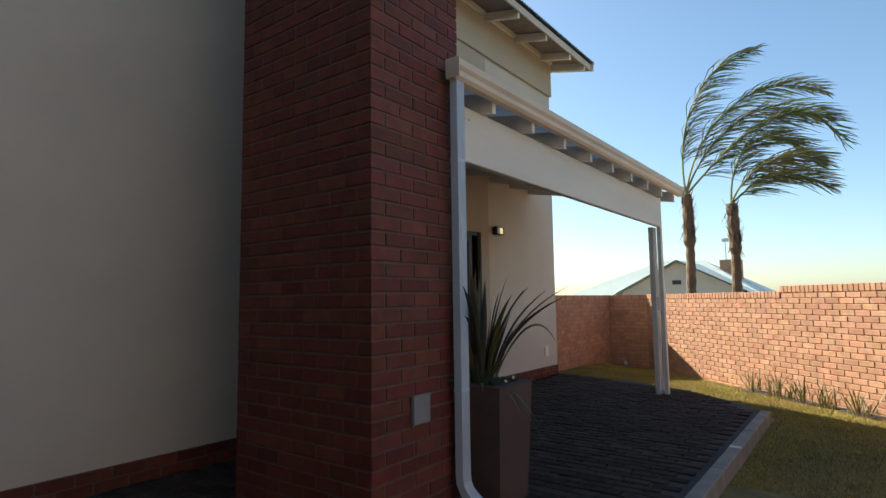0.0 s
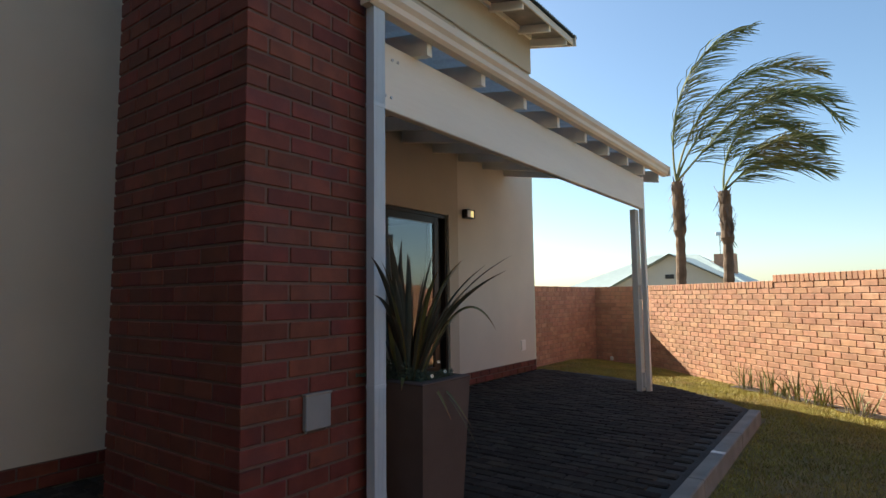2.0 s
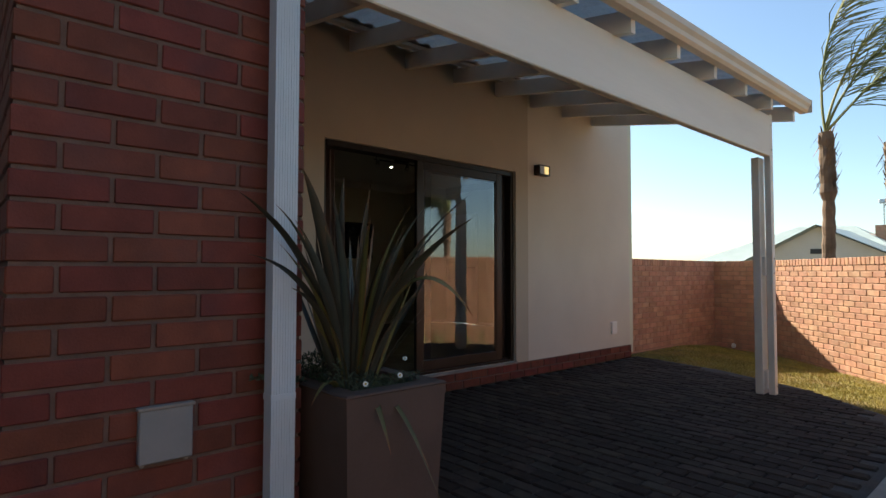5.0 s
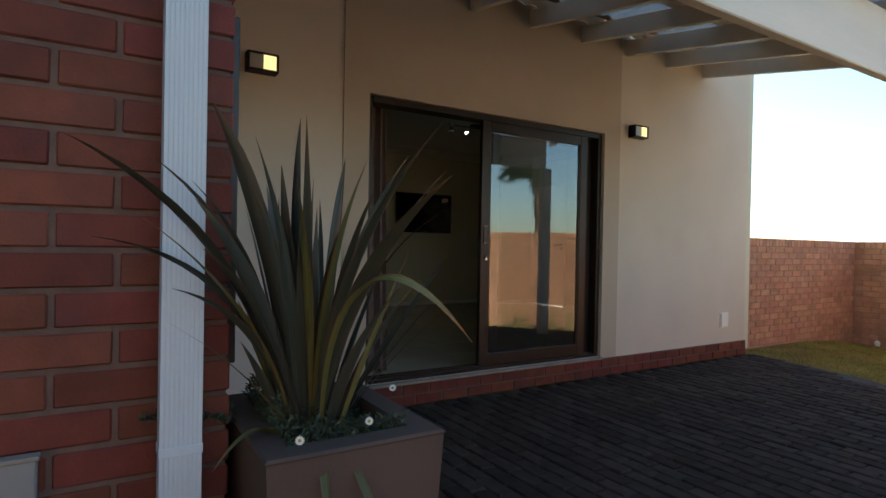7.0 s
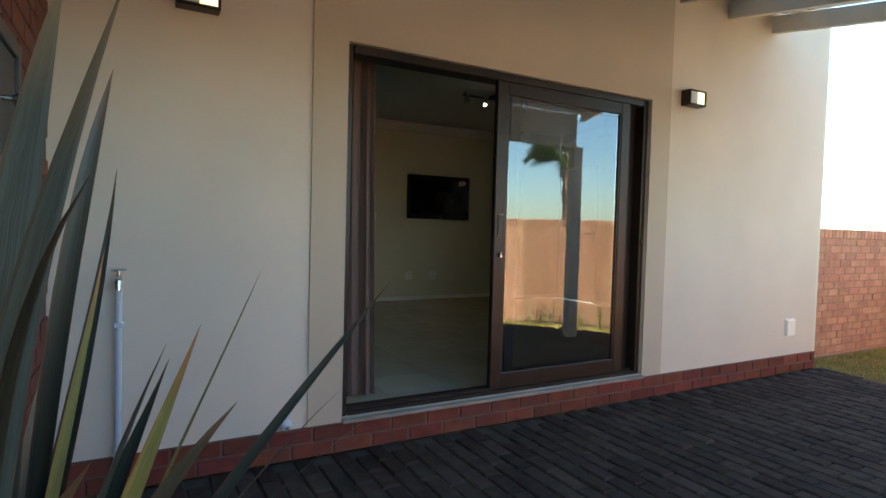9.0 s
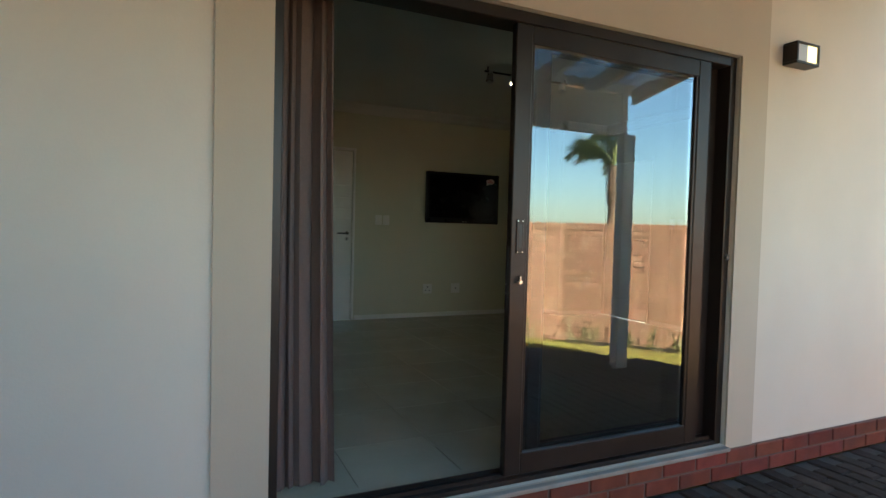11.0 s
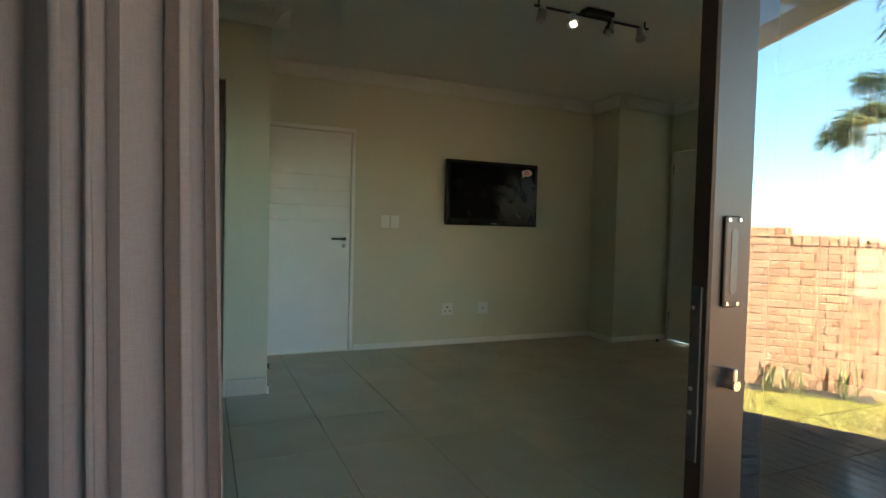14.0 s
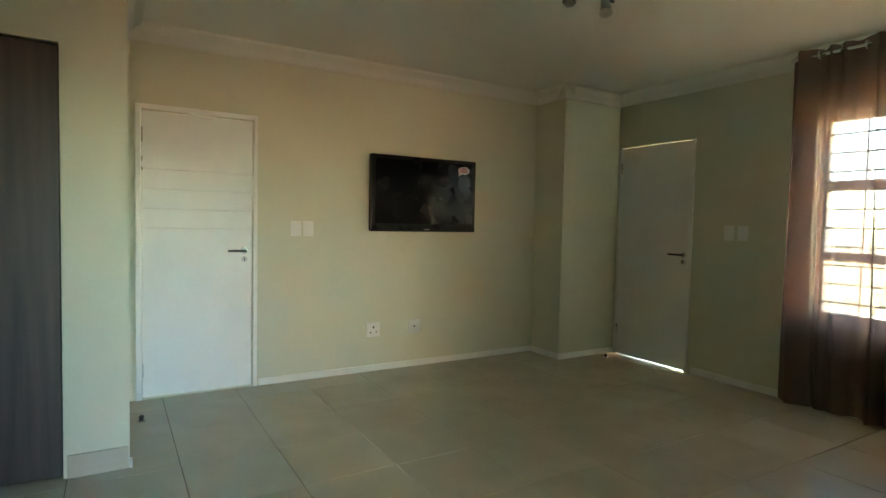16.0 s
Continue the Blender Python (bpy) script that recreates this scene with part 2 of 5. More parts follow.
M_PAVER_ISL = mat("charcoal_paver_joined", (0.050, 0.038, 0.0315), 0.92, spec=0.12, vary=0.3, scale=12, grain=150, bump=0.6, random_value=0.3, second=(0.070, 0.052, 0.042), second_scale=2.5, second_amount=0.45, island=True)
M_MORTAR2 = mat("pale_mortar", (0.33, 0.20, 0.135), 0.95, vary=0.2, scale=20, grain=200, bump=0.5)
M_SAND = mat("joint_sand", (0.05, 0.043, 0.038), 0.95, vary=0.3, grain=250, bump=0.5)
M_WALL = mat("cream_plaster", (0.60, 0.545, 0.46), 0.9, vary=0.05, scale=1.6, grain=110, bump=0.1, second=(0.53, 0.48, 0.40), second_scale=0.7, second_amount=0.35)
# dark grey for the unseen added blocks, chosen to cut bounced light
M_BLOCKER = mat("light_blocker_grey", (0.15, 0.155, 0.14), 0.9, vary=0.1, scale=1.5, grain=100, bump=0.2)
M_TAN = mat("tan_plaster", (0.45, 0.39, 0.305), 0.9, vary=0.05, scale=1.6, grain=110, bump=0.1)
M_INWALL = mat("interior_paint", (0.605, 0.598, 0.462), 0.75, vary=0.03, scale=1.2, grain=180, bump=0.08)
M_CEIL = mat("ceiling_paint", (0.67, 0.65, 0.59), 0.9, vary=0.03, scale=1.0, grain=150, bump=0.06)
M_WHITE = mat("white_paint", (0.78, 0.77, 0.73), 0.5, vary=0.04, scale=3, grain=90, bump=0.08)
M_TIMBER = mat("painted_timber", (0.74, 0.70, 0.62), 0.55, vary=0.07, scale=3, grain=40, bump=0.3, stretch=(1, 0.15, 1), second=(0.55, 0.47, 0.38), second_scale=2.2, second_amount=0.35)
M_GUTTER = mat("cream_metal", (0.66, 0.58, 0.47), 0.4, vary=0.06, scale=3, grain=60, bump=0.05, second=(0.5, 0.42, 0.33), second_scale=2, second_amount=0.3)
M_PIPE = mat("white_aluminium", (0.50, 0.575, 0.64), 0.4, vary=0.05, scale=4, grain=70, bump=0.05)
M_FRAME = mat("bronze_aluminium", (0.032, 0.024, 0.020), 0.38, metal=0.5, vary=0.15, scale=5, grain=200, bump=0.05)
M_BLACK = mat("black_steel", (0.025, 0.024, 0.024), 0.45, vary=0.2, scale=6, grain=160, bump=0.1)
M_CHROME = mat("brushed_steel", (0.55, 0.54, 0.52), 0.28, metal=1.0, vary=0.05, grain=150, bump=0.03)
M_DARKWOOD = mat("dark_woodgrain", (0.040, 0.027, 0.022), 0.5, vary=0.4, scale=6, grain=70, bump=0.15, stretch=(4, 4, 0.25))
M_TILE = mat("beige_floor_tile", (0.47, 0.42, 0.32), 0.2, rough_vary=0.04, vary=0.05, scale=4, grain=60, bump=0.03, random_value=0.04, second=(0.42, 0.37, 0.28), second_scale=2.5, second_amount=0.4)
M_GROUT = mat("dark_grout", (0.12, 0.10, 0.08), 0.9, vary=0.2, bump=0.2)
M_CONCRETE = mat("concrete", (0.27, 0.24, 0.21), 0.9, vary=0.2, scale=5, grain=110, bump=0.5, second=(0.22, 0.2, 0.18), second_scale=3, second_amount=0.5)
M_PLANTER = mat("planter_cement", (0.100, 0.071, 0.060), 0.85, spec=0.2, vary=0.14, scale=3, grain=70, bump=0.2, second=(0.070, 0.040, 0.031), second_scale=2.2, second_amount=0.6)
M_SOIL = mat("soil", (0.05, 0.036, 0.027), 0.95, vary=0.4, scale=15, grain=120, bump=1.0)
M_LAWN = mat("lawn_ground", (0.185, 0.140, 0.045), 0.95, vary=0.35, scale=5, grain=140, bump=0.8, second=(0.24, 0.16, 0.07), second_scale=1.3, second_amount=0.7)
M_EARTH = mat("dry_ground", (0.16, 0.13, 0.08), 0.95, vary=0.3, scale=0.2, grain=8, bump=0.3)
M_BLADE = mat("grass_blade", (0.33, 0.27, 0.055), 0.7, vary=0.3, scale=2, grain=30, bump=0, random_value=0.4, island=True, second=(0.40, 0.26, 0.09), second_scale=1.4, second_amount=0.8)
M_ROOF = mat("green_roof_sheet", (0.10, 0.12, 0.11), 0.5, metal=0.2, vary=0.12, scale=3, grain=60, bump=0.05)
M_SCREEN = mat("tv_screen", (0.005, 0.005, 0.006), 0.12, vary=0.1, bump=0, spec=0.18, rough_vary=0.02)
M_TVBODY = mat("tv_plastic", (0.008, 0.008, 0.009), 0.3, vary=0.1, bump=0.02, spec=0.15)
M_PLASTIC = mat("white_plastic", (0.76, 0.75, 0.70), 0.35, vary=0.03, bump=0.02)
M_STICKER = mat("pale_sticker", (0.72, 0.55, 0.55), 0.6, vary=0.05, bump=0)
M_STICKTEXT = mat("sticker_print", (0.5, 0.12, 0.12), 0.6, vary=0.05, bump=0)
M_STONE = mat("pale_worktop", (0.62, 0.60, 0.57), 0.25, vary=0.06, scale=30, grain=200, bump=0.02)
M_CURTAIN = see_through("mauve_linen", (0.140, 0.102, 0.092), 0.0, 0.2, weave=1.0)
M_SHEER = see_through("brown_sheer", (0.21, 0.130, 0.108), 0.30, 0.38, weave=1.0)
M_SHEET = see_through("opal_roof_sheet", (0.50, 0.51, 0.51), 0.0, 0.5, 0.4)
M_DECK = mat("grey_roof_sheet", (0.30, 0.27, 0.235), 0.6, vary=0.15, scale=3, grain=50, bump=0.1)
M_GLASS = glass_mat("door_glass")
M_THRU = bpy.data.materials.new("inner_glass_face")
M_THRU.use_nodes = True
M_THRU.node_tree.nodes.remove(M_THRU.node_tree.nodes["Principled BSDF"])
thru = M_THRU.node_tree.nodes.new("ShaderNodeBsdfTransparent")
M_THRU.node_tree.links.new(thru.outputs[0], M_THRU.node_tree.nodes["Material Output"].inputs["Surface"])
M_CLEAR = glass_mat("window_glass", (0.97, 0.98, 0.98))
M_LAMP = glow("lit_lamp_glass", (1.0, 0.76, 0.32), 0.32)
M_LAMPDIM = mat("frosted_lamp_glass", (0.5, 0.47, 0.42), 0.3, vary=0.05, bump=0.02)
M_BULB = glow("spot_bulb", (1.0, 0.86, 0.66), 8.0)
M_BARK = mat("palm_bark", (0.16, 0.10, 0.065), 0.9, vary=0.35, scale=6, grain=40, bump=1.0, stretch=(1, 1, 0.6))
M_PALM = mat("palm_leaflet", (0.15, 0.165, 0.065), 0.7, spec=0.2, vary=0.3, scale=2, grain=30, bump=0, second=(0.28, 0.22, 0.09), second_scale=0.9, second_amount=0.7, random_value=0.3, island=True)
M_FLAX = leaf_mat("flax_leaf", (0.040, 0.044, 0.032), (0.052, 0.043, 0.027), (0.10, 0.042, 0.022), (0.13, 0.07, 0.03), 0.36)
M_FLAXB = leaf_mat("flax_leaf_grey", (0.058, 0.076, 0.068), (0.042, 0.048, 0.036), (0.09, 0.06, 0.035), (0.20, 0.15, 0.08), 0.42)
M_FLAXY = leaf_mat("flax_leaf_yellow", (0.115, 0.115, 0.036), (0.075, 0.068, 0.028), (0.20, 0.07, 0.022), (0.26, 0.09, 0.03), 0.45)
M_HERB = mat("small_leaf", (0.052, 0.078, 0.048), 0.6, vary=0.3, scale=8, grain=60, bump=0, random_value=0.35, island=True)
M_PETAL = mat("white_petal", (0.78, 0.78, 0.74), 0.7, vary=0.04, bump=0)
M_POLLEN = mat("yellow_centre", (0.5, 0.33, 0.04), 0.8, vary=0.1, bump=0)
M_STRAP = mat("strap_leaf", (0.20, 0.20, 0.07), 0.6, vary=0.3, scale=4, grain=40, bump=0, random_value=0.35, island=True, second=(0.42, 0.31, 0.15), second_scale=5, second_amount=0.8)
M_NROOF = mat("pale_roof_sheet", (0.44, 0.50, 0.48), 0.5, vary=0.06, scale=2, grain=30, bump=0.1)

# ---- the plan ----
FX, INX = -4.25, -4.48            # facade, outside and inside
FLOOR, CEIL = 0.19, 2.80
TVX, DY, PIERX = -8.77, 9.24, -7.60
D0, D1, DZ0, DZ1 = 4.185, 6.58, 0.19, 2.285   # sliding door opening
HOUSE_END = 8.98
WA, WB = Vector((-3.84, 13.145, 0)), Vector((0.49, 9.12, 0))   # garden wall, oblique stretch
WCORNER, WEND = Vector((-4.885, 13.145, 0)), Vector((4.6, 2.88, 0))


def wall_with_holes(name, axis, at0, at1, u0, u1, z0, z1, holes, material, label):
    """A wall across `axis` from at0 to at1, along the other axis from u0 to u1, with openings cut through it."""
    us = sorted({u0, u1, *[h for q in holes for h in q[:2]]})
    zs = sorted({z0, z1, *[h for q in holes for h in q[2:]]})
    us = [u for u in us if u0 <= u <= u1]
    zs = [z for z in zs if z0 <= z <= z1]
    bm = bmesh.new()
    def solid(i, j):
        if not (0 <= i < len(us) - 1 and 0 <= j < len(zs) - 1):
            return False
        u, z = (us[i] + us[i + 1]) / 2, (zs[j] + zs[j + 1]) / 2
        return not any(q[0] < u < q[1] and q[2] < z < q[3] for q in holes)
    cache = {}
    def vert(a, u, z):
        key = (a, u, z)
        if key not in cache:
            cache[key] = bm.verts.new((a, u, z) if axis == "x" else (u, a, z))
        return cache[key]
    def quad(*k):
        bm.faces.new([vert(*p) for p in k])
    for i in range(len(us) - 1):
        for j in range(len(zs) - 1):
            if not solid(i, j):
                continue
            a, b, c, d = us[i], us[i + 1], zs[j], zs[j + 1]
            quad((at0, a, c), (at0, b, c), (at0, b, d), (at0, a, d))
            quad((at1, a, c), (at1, b, c), (at1, b, d), (at1, a, d))
            if not solid(i - 1, j):
                quad((at0, a, c), (at1, a, c), (at1, a, d), (at0, a, d))
            if not solid(i + 1, j):
                quad((at0, b, c), (at1, b, c), (at1, b, d), (at0, b, d))
            if not solid(i, j - 1):
                quad((at0, a, c), (at0, b, c), (at1, b, c), (at1, a, c))
            if not solid(i, j + 1):
                quad((at0, a, d), (at0, b, d), (at1, b, d), (at1, a, d))
    return solo(name, bm, material, label, "wall", kind="structure")


# ground to the horizon
bm = bmesh.new()
R = 2500
for a in ((-R, -R), (R, -R), (R, R), (-R, R)):
    bm.verts.new((*a, -0.42))
bm.faces.new(bm.verts)
solo("ground", bm, M_EARTH, "dry open ground reaching to the horizon", "ground", kind="structure")

# lawn between paving and garden wall, falling towards the wall
def lawn_z(x, y):
    f = min(1.0, max(0.0, (0.68 * x + 0.73 * y - 4.95) / 2.0))
    return -0.11 + 0.018 * noise.noise(Vector((x, y, 0)) * 0.9) - 0.19 * f * f * (3 - 2 * f)


bm = bmesh.new()
G = 60
grid = {}
for i in range(G + 1):
    for j in range(G + 1):
        x, y = -5.0 + 10.6 * i / G, -7 + 20.4 * j / G
        z = lawn_z(x, y)
        grid[i, j] = bm.verts.new((x, y, z - (0.12 if x < -0.98 and y < 8.2 else 0)))
for i in range(G):
    for j in range(G):
        bm.faces.new((grid[i, j], grid[i + 1, j], grid[i + 1, j + 1], grid[i, j + 1]))
solo("lawn", bm, M_LAWN, "thin winter lawn of green and straw-coloured grass", "lawn", kind="structure", smooth=True)

# outer walls of the house
wall_with_holes("wall_front", "x", INX, FX, -7.0, HOUSE_END, 0.0, 5.75, [(D0, D1, DZ0, DZ1)], M_WALL, "cream plastered front wall of the house")
# inner lining of the room on the front wall
wall_with_holes("wall_front_lining", "x", INX - 0.012, INX - 0.002, 1.2, DY, FLOOR, CEIL, [(D0, D1, DZ0, DZ1)], M_INWALL, "smooth painted inner face of the front wall")
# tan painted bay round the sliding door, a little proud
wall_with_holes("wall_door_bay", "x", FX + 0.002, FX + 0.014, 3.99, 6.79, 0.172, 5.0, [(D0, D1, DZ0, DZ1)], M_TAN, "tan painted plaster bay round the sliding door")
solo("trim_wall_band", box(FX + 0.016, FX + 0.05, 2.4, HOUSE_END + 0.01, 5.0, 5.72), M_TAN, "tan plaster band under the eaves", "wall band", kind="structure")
WIN = (-6.50, -5.10, 0.84, 2.33)
DR2 = (-8.33, -7.48, FLOOR, 2.275)
wall_with_holes("wall_side", "y", DY, DY + 0.22, -9.0, -4.475, 0.0, 5.6, [WIN, DR2], M_INWALL, "painted side wall with a window and a door")
wall_with_holes("wall_tv", "x", TVX - 0.2, TVX, 1.2, DY, 0.0, 3.0, [(4.97, 5.73, FLOOR, 2.235)], M_INWALL, "pale olive painted wall behind the television")
wall_with_holes("wall_pier", "x", PIERX - 0.22, PIERX, 1.2, 4.87, 0.0, 3.0, [(3.86, 4.585, FLOOR, 2.31)], M_INWALL, "painted wall pier with a built-in cupboard")
solo("wall_pier_return", box(TVX, PIERX - 0.22, 4.65, 4.87, 0, 3.0), M_INWALL, "painted return of the pier beside the door", "wall", kind="structure")
solo("wall_nib", box(TVX, -8.355, 8.5, DY, 0, 3.0), M_INWALL, "square painted pillar in the room corner", "wall", kind="structure")
solo("wall_kitchen", box(TVX, INX - 0.014, 1.0, 1.2, 0, 3.0), M_INWALL, "plain painted wall at the kitchen end", "wall", kind="structure")
solo("wall_behind_door", box(-10.2, -10.0, 4.0, 6.8, 0, 3.0), M_INWALL, "plain wall of the passage behind the door", "wall", kind="structure")
solo("ceiling", box(TVX - 0.2, INX, 1.0, DY, CEIL, CEIL + 0.15), M_CEIL, "flat off-white ceiling", "ceiling", kind="structure")

# cornice: coved strip round the ceiling
cove = [(0, 0), (0.11, 0), (0.105, -0.018), (0.085, -0.03), (0.05, -0.055), (0.03, -0.09), (0.018, -0.105), (0, -0.11)]
for p0, p1, across in (
        ((TVX + .001, 4.87, CEIL), (TVX + .001, 8.5, CEIL), (1, 0, 0)),
        ((TVX, 8.499, CEIL), (-8.244, 8.499, CEIL), (0, -1, 0)),
        ((-8.354, 8.389, CEIL), (-8.354, DY, CEIL), (1, 0, 0)),
        ((-8.355, DY - .001, CEIL), (INX - .013, DY - .001, CEIL), (0, -1, 0)),
        ((PIERX + .001, 1.2, CEIL), (PIERX + .001, 4.981, CEIL), (1, 0, 0)),
        ((TVX, 4.871, CEIL), (PIERX + .111, 4.871, CEIL), (0, 1, 0)),
        ((INX - .013, 1.2, CEIL), (INX - .013, DY, CEIL), (-1, 0, 0))):
    solo("trim_cornice", extrude_profile(cove, p0, p1, across), M_CEIL, "moulded off-white ceiling cornice", "cornice", kind="structure")

# skirting of cut tile, pale
def skirting(x0, x1, y0, y1, h=0.085):
    solo("baseboard", box(x0, x1, y0, y1, FLOOR, FLOOR + h, 0.002), M_PLASTIC, "low pale skirting along the wall", "skirting", kind="structure")

skirting(TVX, TVX + .012, 5.77, 8.488, 0.055)
skirting(TVX + .012, -8.343, 8.488, 8.5, 0.055)
skirting(-8.355, -8.343, 8.5, DY - .002, 0.055)
skirting(-7.44, INX - .02, DY - .012, DY, 0.055)
solo("baseboard", box(PIERX, PIERX + .012, 4.60, 4.865, FLOOR, FLOOR + .115, 0.002), M_TILE, "beige tile skirting on the pier", "skirting", kind="structure")
solo("baseboard", box(PIERX - .002, PIERX + .016, 4.866, 4.882, FLOOR, FLOOR + .05, 0.002), M_PLASTIC, "white corner strip of the pier skirting", "skirting", kind="structure")

# roof of the house
ridge_x, ridge_z = -9.55, 7.0
eave_x, eave_z = -3.57, 5.62
bm = bmesh.new()
n = 150
prev = None
Y0, Y1 = -2.0, 9.46
for k in range(n * 2 + 1):
    y = Y0 + (Y1 - Y0) * k / (2 * n)
    dz = 0.022 * (1 if k % 2 else -1)
    row = [bm.verts.new((eave_x + 0.03, y, eave_z + dz)), bm.verts.new((ridge_x, y, ridge_z + dz))]
    if prev:
        bm.faces.new((prev[0], row[0], row[1], prev[1]))
    prev = row
main_roof = thing("roof", "dark green corrugated steel house roof on timber rafters", "roof", kind="structure")
part("roof_sheet", bm, M_ROOF, main_roof)
drop = (ridge_z - eave_z) / (eave_x - ridge_x)
def rafter_bm(y0, y1, x_out, x_in, ztop_out, rise, depth):
    bm = bmesh.new()
    zi = ztop_out + (x_out - x_in) * rise
    vs = []
    for y in (y0, y1):
        vs.append([bm.verts.new(p) for p in ((x_out, y, ztop_out - depth), (x_out, y, ztop_out), (x_in, y, zi), (x_in, y, zi - depth))])
    for i in range(4):
        bm.faces.new((vs[0][i], vs[0][(i + 1) % 4], vs[1][(i + 1) % 4], vs[1][i]))
    bm.faces.new(vs[0])
    bm.faces.new(vs[1])
    return bm
for y in (1.9, 2.9, 3.9, 4.9, 5.85, 6.75, 7.65, 8.55):
    part("rafter", rafter_bm(y, y + 0.05, eave_x - 0.06, FX + 0.0, eave_z - 0.075, drop, 0.13), M_TIMBER, main_roof)
part("eave_lining", rafter_bm(1.8, 9.38, eave_x - 0.04, FX - 0.0, eave_z - 0.06, drop, 0.012), M_CONCRETE, main_roof, "grey underside of the eaves")
part("fascia", box(eave_x - 0.045, eave_x - 0.02, 1.8, 9.40, eave_z - 0.13, eave_z - 0.025), M_GUTTER, main_roof, "cream painted fascia board")
part("wall_plate", box(FX + 0.05, FX + 0.09, 2.4, HOUSE_END, 5.6, 5.68), M_TIMBER, main_roof, "cream painted wall plate")
part("bargeboard", rafter_bm(9.40, 9.44, eave_x + 0.02, -6.2, eave_z + 0.035, drop, 0.19), M_GUTTER, main_roof, "cream bargeboard at the gable end")
part("verge_board", rafter_bm(9.17, 9.21, eave_x - 0.05, -6.2, eave_z - 0.07, drop, 0.13), M_TIMBER, main_roof)
part("roof_back", box(-15.5, ridge_x, Y0, Y1, 5.55, 7.0), M_ROOF, main_roof)
# gable wall, and an unseen block added behind the camera to deepen the shade
solo("wall_gable", box(-9.0, -4.62, DY + 0.002, DY + 0.218, 5.6, 5.75), M_WALL, "cream plastered gable wall", "wall", kind="structure")
solo("wall_shade_block", prism([(-4.24, -1.2), (-2.25, -1.48), (3.6, -7.0), (-4.24, -7.0)], 0.0, 5.78), M_BLOCKER, "dark grey unseen block, added behind the camera to darken the patio", "wall", kind="structure")

# floor slab; its tiles come last
solo("floor", box(TVX, INX, 1.2, DY, 0.0, FLOOR - 0.004), M_GROUT, "floor bed with dark grout lines", "floor", kind="structure")
solo("floor_passage", box(-10.0, TVX, 4.0, 6.8, 0.0, FLOOR - 0.006), M_GROUT, "passage floor behind the door", "floor", kind="structure")

# a tall unseen block across the lawn, added to hold off sky light
solo("wall_sky_block", prism([(7.5, -16.0), (14.0, -16.0), (14.0, 1.0), (7.5, 1.0)], -0.42, 6.2), M_BLOCKER, "dark grey unseen block across the lawn, added to cut sky light", "wall", kind="structure")

# ---- sliding door ----
door = thing("door_1", "bronze aluminium sliding glass door standing half open", "sliding door", kind="structure")
FO, FI = FX - 0.02, FX - 0.15
part("jamb", box(FI, FO, D0, D0 + 0.036, DZ0, DZ1, 0.003), M_FRAME, door)
part("jamb", box(FI, FO, D1 - 0.045, D1, DZ0, DZ1, 0.003), M_FRAME, door)
part("head", box(FI, FO, D0 + 0.045, D1 - 0.045, DZ1 - 0.05, DZ1, 0.003), M_FRAME, door)
part("track", box(FI, FO, D0 + 0.045, D1 - 0.045, DZ0, DZ0 + 0.022, 0.002), M_FRAME, door)
for x in (FI + 0.035, FI + 0.09):
    part("track_rail", box(x, x + 0.008, D0 + 0.05, D1 - 0.05, DZ0 + 0.022, DZ0 + 0.04), M_FRAME, door)
def leaf(x0, x1, y0, y1, st, name):
    z0, z1 = DZ0 + 0.035, DZ1 - 0.048
    lf = part(name, box(x0, x1, y0, y0 + st, z0, z1, 0.004), M_FRAME, door)
    part("stile", box(x0, x1, y1 - st, y1, z0, z1, 0.004), M_FRAME, lf)
    part("top_rail", box(x0 + .001, x1 - .001, y0 + st, y1 - st, z1 - 0.085, z1, 0.003), M_FRAME, lf)
    part("bottom_rail", box(x0 + .001, x1 - .001, y0 + st, y1 - st, z0, z0 + 0.095, 0.003), M_FRAME, lf)
    bead = bmesh.new()
    for a in (y0 + st, y1 - st - 0.014):
        box(x0 + .006, x1 - .006, a, a + 0.014, z0 + 0.095, z1 - 0.085, 0.002, bm=bead)
    part("glazing_bead", bead, M_FRAME, lf)
    xm = (x0 + x1) / 2
    pane = part("pane", box(xm - .003, xm + .003, y0 + st + .002, y1 - st - .002, z0 + 0.09, z1 - 0.08), M_GLASS, lf, "clear glass pane that mirrors the garden")
    pane.data.materials.append(M_THRU)
    for f in pane.data.polygons:
        f.material_index = 0 if f.normal.x > 0.5 else 1
    pane.visible_shadow = False
    return lf
slide = leaf(FI + 0.082, FO - 0.008, 5.205, 6.40, 0.085, "sliding_leaf")
fixed = leaf(FI + 0.012, FI + 0.055, 5.36, D1 - 0.05, 0.07, "fixed_leaf")
# flush handle, cylinder and lock strip on the leaf's stile
XH = FO - 0.008
part("handle_plate", box(XH + .001, XH + .0065, 5.230, 5.266, 1.228, 1.378, 0.002), M_FRAME, slide, "bronze flush pull handle plate")
# no recess is cut: a raised black piece stands for its dark inside
slot = tube([(XH + .006, 5.250, 1.258), (XH + .0069, 5.250, 1.258)], 0.0075, 16)
tube([(XH + .006, 5.250, 1.350), (XH + .0069, 5.250, 1.350)], 0.0075, 16, bm=slot)
box(XH + .006, XH + .0071, 5.2425, 5.2575, 1.258, 1.350, bm=slot)
part("pull_slot_dark", slot, M_BLACK, slide, "raised black piece with rounded ends standing for the dark pull recess")
for z in (1.2345, 1.3715):
    for y in (5.236, 5.260):
        part("screw", tube([(XH + .006, y, z), (XH + .0085, y, z)], 0.0032, 8), M_CHROME, slide, "steel screw")
cyl = tube([(XH, 5.250, 1.102), (XH + 0.022, 5.250, 1.102)], 0.0085, 12)
